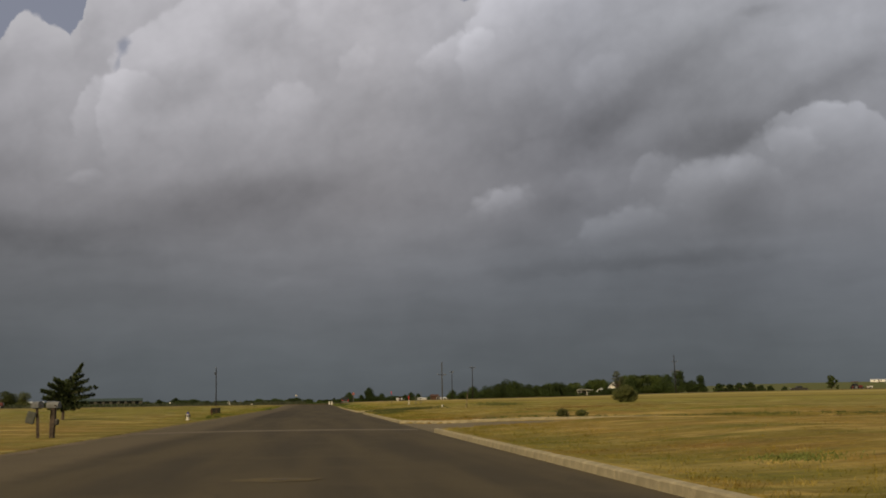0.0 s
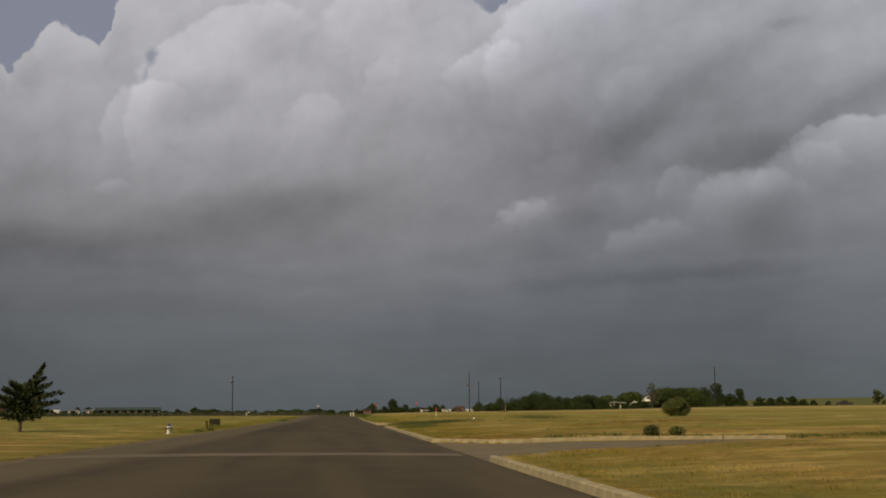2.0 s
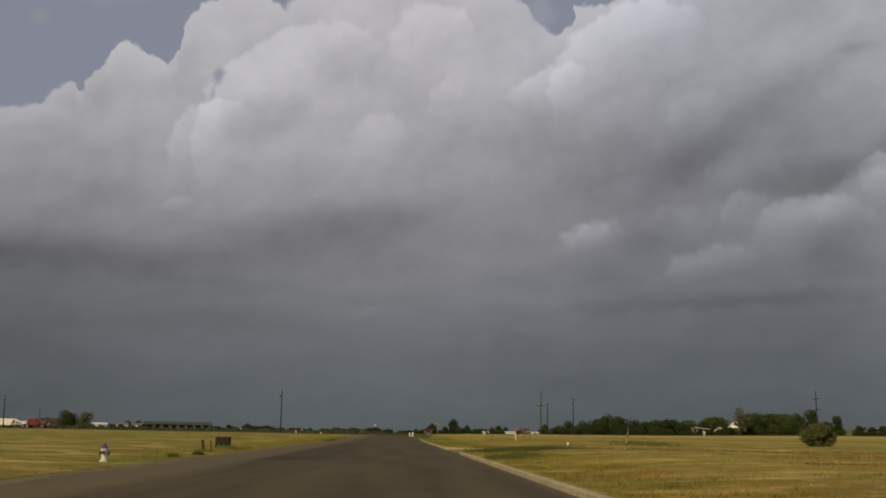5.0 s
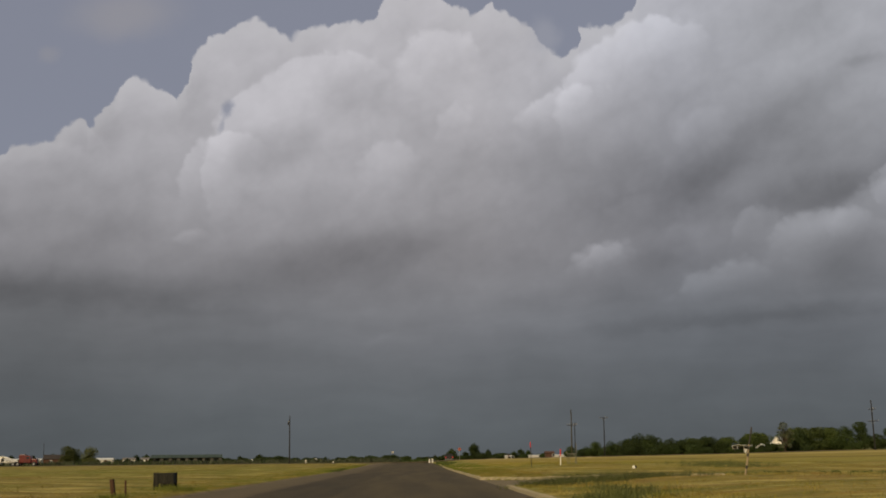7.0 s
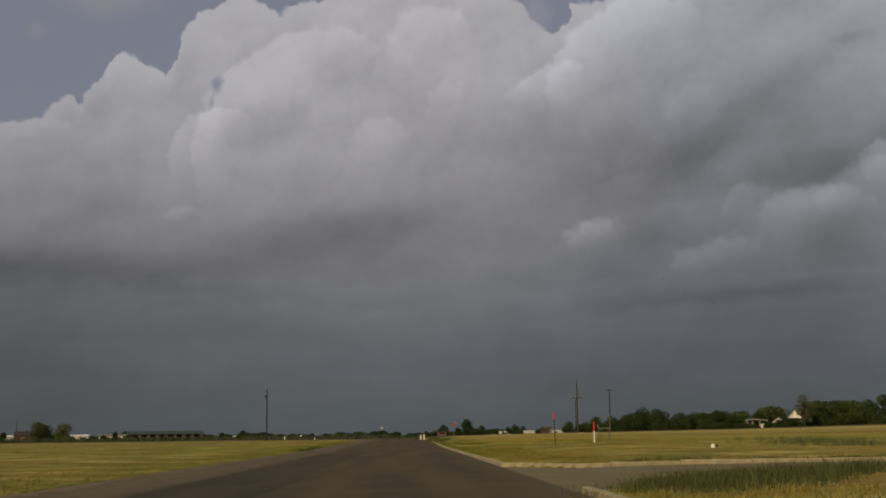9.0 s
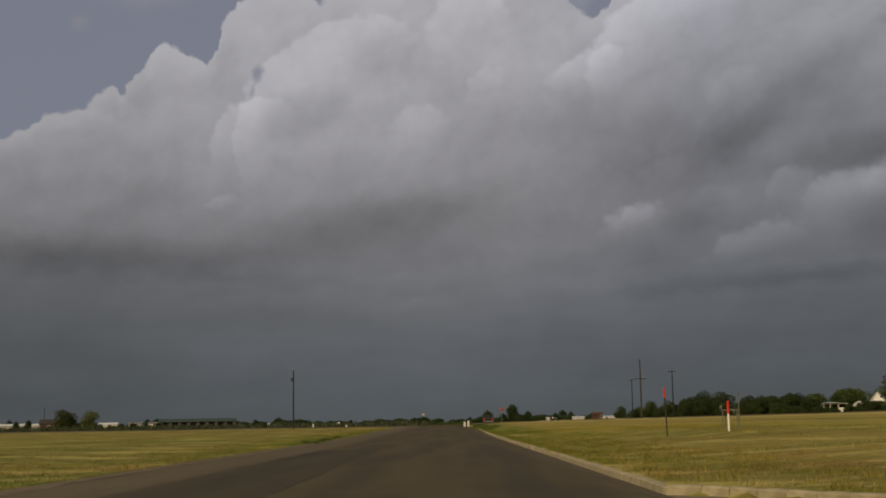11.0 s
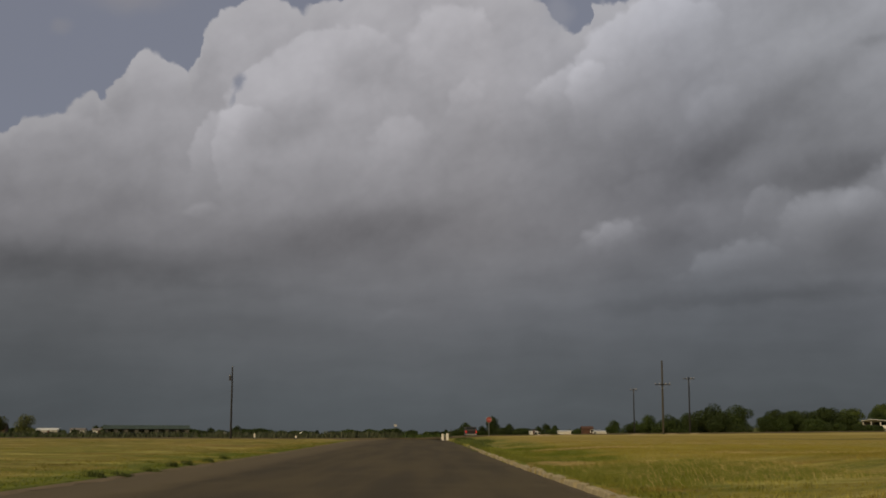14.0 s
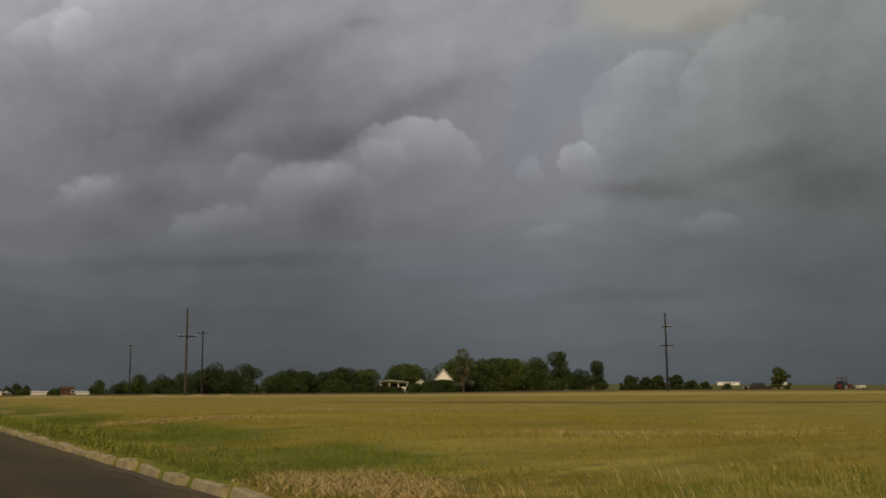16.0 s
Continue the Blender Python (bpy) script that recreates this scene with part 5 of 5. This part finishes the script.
for x, y, w, wl, rf, lab in ((-133.5, 612, 7, M_OFFWHITE, M_TIN, "low white mobile home among small trees"), (-124.5, 618, 5.0, M_OFFWHITE, M_GREYROOF, "small whitish house on the far plain"),
                             (-171, 615, 19, M_STONE, M_TIN, "long pale metal shed on the far plain"), (-117.6, 620, 4.2, M_WHITE, M_GREYROOF, "small white mobile home on the far plain"), (-112.8, 624, 3.4, M_OFFWHITE, M_TIN, "small whitish trailer on the far plain")):
    house("mobile_home", x, y, w, 4.5, 2.1, 0.6, wl, rf, lab, 6, windows=3)
house("brick_house", -147, 590, 11.5, 7, 2.5, 1.6, M_BROWN, M_DARKROOF, "reddish-brown brick house with a dark roof", 10, windows=2)
house("brick_house", 53.2, 572, 3.4, 3.4, 2.0, 0.6, M_BROWN, M_BROWN, "small reddish-brown barn on the far plain", 0, windows=1, cat="barn")
for x, y, w in ((41.5, 640, 2.6), (60.5, 640, 19)):
    house("far_shed", x, y, w, 4, 1.2, 0.25, M_OFFWHITE, M_TIN, "long low white shed on the far plain", 0, windows=2, cat="shed")
house("far_shed", -14, 690, 5, 4, 1.9, 0.5, M_OFFWHITE, M_TIN, "whitish farm shed far ahead on the plain", 0, windows=2, cat="shed")
for x, y, w in ((548, 905, 15), (640, 960, 9), (470, 1010, 12)):
    house("far_shed", x, y, w, 5, 1.8, 0.5, M_WHITE, M_TIN, "long white shed on the far rising ground", -30, windows=2, cat="shed")
for x, y in ((-69, 600), (-41, 585)):
    t = thing("storage_tank", x, y, gz(x, y), "small white upright storage tank on the far plain", "tank")
    bm = B()
    tube(bm, (0, 0, 0), (0, 0, 1.2), 0.6, 0.6, 16)
    tube(bm, (0, 0, 1.2), (0, 0, 1.5), 0.6, 0.15, 16)
    part("shell", bm, M_WHITE, t)

# ---- weeds and grass ----
rng_np = np.random.default_rng(4)


def blades(name, px, py, height, per, label, width=0.012, mat=None, spread=0.12, bend=(0.2, 0.9), wind=0.0):
    """One mesh of tufts: each blade a bent strip of two faces."""
    n = len(px)
    px, py = np.repeat(px, per), np.repeat(py, per)
    hh = np.repeat(height, per) * rng_np.uniform(0.55, 1.15, n * per)
    px = px + rng_np.normal(0, spread, n * per)
    py = py + rng_np.normal(0, spread, n * per)
    pz = ground_z(px, py) - 0.02
    a = rng_np.uniform(0, 2 * np.pi, n * per)
    w = width * rng_np.uniform(0.7, 1.5, n * per)
    lean = rng_np.uniform(bend[0], bend[1], n * per) * hh
    ax = rng_np.uniform(0, 2 * np.pi, n * per)
    dx, dy = np.cos(a) * w, np.sin(a) * w
    lx, ly = (np.cos(ax) * (1 - wind) - 1.2 * wind) * lean, (np.sin(ax) * (1 - wind) + 0.4 * wind) * lean
    v = np.empty((n * per, 5, 3))
    v[:, 0] = np.stack([px - dx, py - dy, pz], -1)
    v[:, 1] = np.stack([px + dx, py + dy, pz], -1)
    v[:, 2] = np.stack([px + dx * .8 + lx * .35, py + dy * .8 + ly * .35, pz + hh * .6], -1)
    v[:, 3] = np.stack([px - dx * .8 + lx * .35, py - dy * .8 + ly * .35, pz + hh * .6], -1)
    v[:, 4] = np.stack([px + lx, py + ly, pz + hh], -1)
    o = np.arange(n * per)[:, None] * 5
    faces = (o + np.array([[0, 1, 2, 3]])).tolist() + (o + np.array([[3, 2, 4]])).tolist()
    ob = raw(name, v.reshape(-1, 3).tolist(), faces, mat or M_BLADE)
    return tagged(ob, label, "grass", kind="stuff")


def lumpy(x, y, s):
    """Uneven growth, 0 to 1, in drifts about s metres across."""
    k = 2 * np.pi / (s * 2.3)
    v = np.sin(k * x + 1.7 * np.sin(k * 0.63 * y + 0.4)) * np.sin(k * 0.9 * y + 1.3 * np.sin(k * 0.71 * x)) + 0.6 * np.sin(k * 2.3 * x + 2.1 * np.sin(k * 1.1 * y) + k * y)
    return np.clip(0.5 + 0.4 * v, 0, 1)


def scatter(n, x0, x1, y0, y1, power=1.0, drift=0.0):
    x = x0 + (x1 - x0) * rng_np.random(n) ** power
    y = rng_np.uniform(y0, y1, n)
    keep = in_street(x, y) < 0.05
    if drift:
        keep &= rng_np.random(n) < 0.12 + lumpy(x, y, drift)
    return x[keep], y[keep]


x, y = scatter(21000, 3.95, 7.5, 6, 240, 1.4, 0.9)
blades("verge_grass", x, y, np.interp(y, [30, 70], [0.6, 1.0]) * rng_np.uniform(0.03, 0.10, len(x)) * (0.6 + lumpy(x, y, 0.9)), 9, "rough yellow-green grass along the kerb", 0.006, spread=0.10)
x, y = scatter(27000, 6, 34, 12, 260, 1.3, 1.8)
blades("field_grass", x, y, np.interp(y, [40, 80], [0.6, 1.0]) * rng_np.uniform(0.03, 0.09, len(x)) * (0.5 + 1.2 * lumpy(x, y, 1.8)), 8, "short dry golden grass in an open field", 0.007, spread=0.22)
x, y = scatter(22000, 4.4, 24, 192, 240, 1.2, 1.4)
blades("seeding_grass", x, y, rng_np.uniform(0.04, 0.11, len(x)) * (0.6 + 0.8 * lumpy(x, y, 1.4)), 9, "dry golden seeding grass beside the kerb", 0.0035, spread=0.2, wind=0.5)
x, y = scatter(4600, 3.95, 9.5, 188, 203, 1.3, 1.1)
blades("green_grass", x, y, rng_np.uniform(0.05, 0.14, len(x)) * (0.5 + 1.1 * lumpy(x, y, 1.1)), 11, "fresh green grass along the kerb", 0.0035, M_GREENGRASS, 0.14, wind=0.45)
x, y = scatter(520, 4.6, 10, 188, 204, 1.2)
blades("seed_heads", x, y, rng_np.uniform(0.14, 0.25, len(x)), 4, "pale seed heads over green grass", 0.0024, M_STRAW, 0.25, (0.4, 1.1), 0.6)
x, y = scatter(1700, 3.84, 4.25, 150, 268)
blades("kerb_grass", x, y, rng_np.uniform(0.05, 0.2, len(x)) * np.interp(y, [150, 195, 215], [0.4, 0.7, 1.1]), 8, "green weeds growing over the kerb", 0.006, M_GREENGRASS, 0.09)
for cx, cy, rx, ry, n in ((4.7, 205.6, 0.5, 0.8, 1100), (8.8, 230.6, 1.3, 0.6, 900), (15, 214, 2.0, 1.2, 300), (21, 243, 4.0, 2.0, 500)):
    sx, sy = rng_np.normal(cx, rx, n), rng_np.normal(cy, ry, n)
    sx, sy = sx[sx > 3.95], sy[sx > 3.95]
    blades("flattened_straw", sx, sy, rng_np.uniform(0.06, 0.14, len(sx)), 9, "patch of pale flattened straw in the field", 0.006, M_STRAW, 0.1, (0.6, 1.6))
x, y = scatter(7000, -8.5, -12.5, 20, 300, 1.5)
blades("roadside_grass", x, y, rng_np.uniform(0.03, 0.09, len(x)) * np.interp(y, [60, 110], [0.45, 1.3]), 8, "short green and yellow grass along the road", 0.007)
x, y = scatter(15000, -12, -45, 95, 320, 1.2, 2.2)
blades("left_field_grass", x, y, rng_np.uniform(0.03, 0.10, len(x)), 7, "short dry golden grass in a roadside field", 0.009, spread=0.22)
for nm, cx, cy, rx, ry, n, hh in (("weed_patch", 4.6, 98.5, 0.9, 1.4, 160, 0.34), ("weed_patch", 8.8, 119.6, 2.6, 2.4, 520, 0.38), ("weed_patch", 23, 163, 3.0, 8, 320, 0.5), ("weed_patch", 6.1, 117.6, 2.2, 2.6, 620, 0.36), ("weed_patch", 6.0, 105, 0.7, 5, 160, 0.3), ("weed_patch", 23, 128, 4, 5, 200, 0.35)):
    blades(nm, rng_np.normal(cx, rx / 2, n), rng_np.normal(cy, ry / 2, n), rng_np.uniform(0.4, 1.0, n) * hh, 8, "loose patch of green weeds in dry grass", 0.006, M_OLIVE, 0.12)

for s0, s1 in STREETS:
    for y0, y1, n in ((s1 + 0.25, s1 + 0.9, 900), (s0 - 0.9, s0 - 0.2, 500)):
        x = rng_np.uniform(7.5, 42, n)
        y = rng_np.uniform(y0, y1, n)
        keep = rng_np.random(n) < 0.15 + lumpy(x, y, 2.5)
        blades("street_verge_grass", x[keep], y[keep], rng_np.uniform(0.05, 0.17, n)[keep], 9, "rough dark green grass along a side street", 0.008, M_WEED_DARK, 0.10)
for cx, cy, rx, ry, n, hh in ((14.5, 86, 2.6, 1.0, 60, 0.16), (18.2, 98, 3.2, 1.2, 70, 0.2), (22.5, 106, 2.6, 1.6, 60, 0.2), (27, 114, 3.0, 2, 60, 0.24), (33, 120, 3.0, 2, 60, 0.25), (24, 60, 0.9, 0.7, 30, 0.2)):
    blades("russet_brush", rng_np.normal(cx, rx * 0.6, n), rng_np.normal(cy, ry * 0.6, n), rng_np.uniform(0.4, 1.0, n) * hh, 8, "low russet and brown dry brush in the field", 0.010, M_RUSSET, 0.16)
for cx, cy, rx, ry, n, hh in ((13.0, 74, 3.0, 1.2, 120, 0.14), (19, 76, 4.0, 1.4, 130, 0.14), (26, 80, 4.0, 1.6, 120, 0.16), (6.5, 18.5, 0.5, 0.7, 160, 0.09)):
    blades("green_drift", rng_np.normal(cx, rx * 0.6, n), rng_np.normal(cy, ry * 0.6, n), rng_np.uniform(0.4, 1.0, n) * hh, 8, "drift of low olive green weeds in dry grass", 0.009, M_WEED, 0.16)

for nm, x0, x1, y0, y1, n, hh, lab, mm in (("tall_weeds", -190, -4, 366, 392, 5200, 1.25, "tall brownish-green weeds beyond the highway", M_LEAF_DRY),
                                      ("rank_weeds", -190, 5, 372, 400, 2600, 1.0, "dark green rank weeds beyond the highway", M_LEAF),
                                      ("right_weeds", 10, 62, 372, 400, 2200, 0.45, "tall olive weeds beyond the highway", M_LEAF_LIGHT)):
    x, y = scatter(n, x0, x1, y0, y1)
    keep = (np.abs(y - (HIGHWAY_Y - 0.16 * x)) > 7) & ~((np.abs(x - 6) < 7) & (y < 374))
    x, y = x[keep], y[keep]
    blades(nm, x, y, rng_np.uniform(0.4, 1.1, len(x)) * hh, 5, lab, 0.09, mm, 0.5)


def weed(x, y, r, hgt, seed, label="low clump of green weeds", mat=None):
    rnd = random.Random(seed)
    t = thing("weed_clump", x, y, gz(x, y) - 0.02, label, "weeds", "weed clumps")
    blobs = [(rnd.uniform(-.5, .5) * r, rnd.uniform(-.5, .5) * r, hgt * rnd.uniform(0.3, 0.65), r * rnd.uniform(.4, .6), hgt * .4) for _ in range(5)]
    vs, fs = leaf_cloud(rnd, blobs, 800, 0.028 + 0.018 * r)
    raw("leaves", vs, fs, mat or M_WEED, t)
    bm = B()
    for b in blobs:
        tube(bm, (0, 0, 0), (b[0], b[1], b[2]), 0.012, 0.006, 5)
    part("stems", bm, M_BARK, t)


for i, (x, y, r, hgt) in enumerate(((11.75, 62.9, 0.42, 0.42), (12.75, 63.1, 0.46, 0.36))):
    weed(x, y, r, hgt, 60 + i, "low clump of olive green weeds in dry grass", M_OLIVE)
for x, y, r in ((-8.45, 196.8, 0.38), (-8.15, 198.5, 0.36), (-8.15, 202.4, 0.42), (-8.4, 209.5, 0.3), (-8.5, 207, 0.25), (-8.4, 214, 0.3), (-8.6, 219, 0.25), (-8.6, 101, 0.3), (-8.8, 96, 0.25)):
    blades("edge_tuft", rng_np.normal(x, r * 0.35, 40), rng_np.normal(y, r * 0.45, 40), rng_np.uniform(0.10, 0.24, 40), 9, "small dark weed tuft at the road's edge", 0.008, M_WEED_DARK, 0.06)
for cx, cy, rx, ry, n, hh in ((4.2, 216, .35, 3, 120, .16), (4.5, 226, .5, 5, 200, .2), (4.3, 236, .4, 5, 200, .22), (4.1, 246, .35, 3, 160, .26), (4.2, 257, .4, 4, 180, .3), (4.7, 268, .6, 3, 200, .34), (4.2, 280, .5, 4, 220, .36), (5.4, 276, .6, 2.5, 130, .36), (4.3, 292, .6, 4, 200, .36), (4.6, 304, .7, 5, 200, .36)):
    blades("kerb_weeds", rng_np.normal(cx, rx * 0.6, n), rng_np.normal(cy, ry * 0.6, n), rng_np.uniform(0.3, 1.0, n) * hh, 9, "dark green weeds spilling over the kerb", 0.014, M_WEED_DARK if cy > 240 else M_GREENGRASS, 0.16)
for cx, cy, rx, ry, n, hh in ((-9.9, 119.6, 0.45, 0.5, 120, 0.3), (-9.1, 118.3, 0.8, 1.2, 200, 0.22), (-9.5, 108.6, 0.4, 0.5, 90, 0.22), (-10.3, 121.2, 0.4, 0.4, 90, 0.45)):
    blades("box_weeds", rng_np.normal(cx, rx / 2, n), rng_np.normal(cy, ry / 2, n), rng_np.uniform(0.4, 1.0, n) * hh, 8, "soft green and straw grass round a wooden box", 0.006, M_GREENGRASS, 0.1)

# scuffed pothole repair in the near lane, with a dark crack
rnd = random.Random(12)
bm = B()
ring = [bm.verts.new((-1.4 + 0.8 * math.cos(k * 0.3927) * rnd.uniform(.75, 1.15), 18.9 + 0.5 * math.sin(k * 0.3927) * rnd.uniform(.75, 1.15), 0.013)) for k in range(16)]
bm.faces.new(ring)
tagged(part("pothole_repair", bm, M_SCUFF), "scuffed repair patch in the asphalt", "road patch", kind="structure")
bm = B()
us = [-0.15 + 0.07 * k for k in range(9)]
top = [bm.verts.new((-1.35 + u, 18.95 + 0.25 * u + rnd.uniform(-.03, .03) + 0.05 * math.sin(k * 0.39), 0.018)) for k, u in enumerate(us)]
low = [bm.verts.new((-1.35 + u, 18.93 + 0.25 * u + rnd.uniform(-.03, .03) - 0.05 * math.sin(k * 0.39), 0.018)) for k, u in enumerate(us)]
for k in range(8):
    bm.faces.new((low[k], low[k + 1], top[k + 1], top[k]))
tagged(part("pothole_crack", bm, M_DARKMETAL), "dark crack along a scuffed repair patch", "road crack", kind="structure")

# ---- kerb stones ----
kerb = tagged(new("kerb"), "weathered pale concrete kerb, cracked into blocks", "kerb", kind="structure")


def kerb_mesh(ln, seed):
    rnd = random.Random(seed)
    bm = B()
    prof = [(0.0, -0.07), (0.01, 0.085), (0.035, 0.112), (0.15, 0.12), (0.19, 0.105), (0.19, -0.07)]
    n = len(prof)
    rings = []
    for k, yy in enumerate((-ln / 2, -ln / 2 + 0.04, ln / 2 - 0.04, ln / 2)):
        sh = 0.93 if k in (0, 3) else 1.0
        rings.append([bm.verts.new((px + rnd.uniform(-.006, .006), yy + rnd.uniform(-.02, .02), pz * sh + rnd.uniform(-.006, .006))) for px, pz in prof])
    for a_, b_ in zip(rings, rings[1:]):
        for i in range(n):
            bm.faces.new((a_[i], b_[i], b_[(i + 1) % n], a_[(i + 1) % n]))
    bm.faces.new(rings[0])
    bm.faces.new(rings[-1][::-1])
    bmesh.ops.recalc_face_normals(bm, faces=bm.faces)
    me = bpy.data.meshes.new("kerb_stone")
    bm.to_mesh(me)
    bm.free()
    me.materials.append(M_KERB)
    return me


STONES = {ln: [kerb_mesh(ln, s) for s in range(3)] for ln in (0.6, 1.0, 1.6, 2.4, 3.0)}


def stone(x, y, ln, turn, rnd, jit=1.0):
    ob = new("kerb_stone", rnd.choice(STONES[ln]))
    ob.matrix_basis = pose(x + rnd.uniform(-.015, .02) * jit, y, float(swell(0, y)) + 0.12 * float(sstep(x, 4.2, 11.0)) + rnd.uniform(-.014, .004) * jit, rnd.uniform(-.8, .8) * jit, rnd.uniform(-2, 2) * jit, turn + rnd.uniform(-1, 1) * jit)
    ob.parent = kerb


rnd = random.Random(17)


def run(y0, y1, sizes, gap, jit):
    y = y0
    while y < y1 - 0.5:
        ln = rnd.choice(sizes)
        stone(KERB_X, y + ln / 2, ln, 0, rnd, jit)
        y += ln + rnd.uniform(*gap)


run(-12, 45.6, (3.0, 3.0, 2.4), (0.012, 0.03), 0.25)
run(66.4, 117.4, (3.0, 2.4, 2.4), (0.015, 0.04), 0.4)
run(140.6, 162, (3.0, 2.4, 2.4), (0.02, 0.08), 0.6)
run(162, 190, (2.4, 1.6, 1.0, 1.6), (0.12, 0.4), 2.0)
run(190, 196, (2.4, 1.6), (0.22, 0.38), 2.2)
run(196, 264, (1.6, 1.0, 1.0, 1.6, 0.6), (0.4, 1.0), 3.2)
for s0, s1 in STREETS:
    for sgn, yc in ((-1, s0), (1, s1)):
        us = np.linspace(0, 3.6, 200)
        fl = 4.0 * (1 - sstep(us, 0, 3.5)) ** 1.5
        length = np.concatenate([[0], np.cumsum(np.hypot(np.diff(us), np.diff(fl)))])
        for d in np.arange(0.3, length[-1] - 0.2, 0.61):
            u, f = float(np.interp(d, length, us)), float(np.interp(d, length, fl))
            u2, f2 = float(np.interp(d + 0.1, length, us)), float(np.interp(d + 0.1, length, fl))
            ang = math.degrees(math.atan2(sgn * (f2 - f), u2 - u))
            stone(KERB_X + u, yc + sgn * f, 0.6, ang - 90 if sgn < 0 else ang + 90, rnd, 0.2)
        if sgn > 0:
            for k in range(4):
                stone(KERB_X + 3.6 + 1.0 + k * 2.43, yc + 0.05, 2.4, -90 if sgn < 0 else 90, rnd, 0.3)
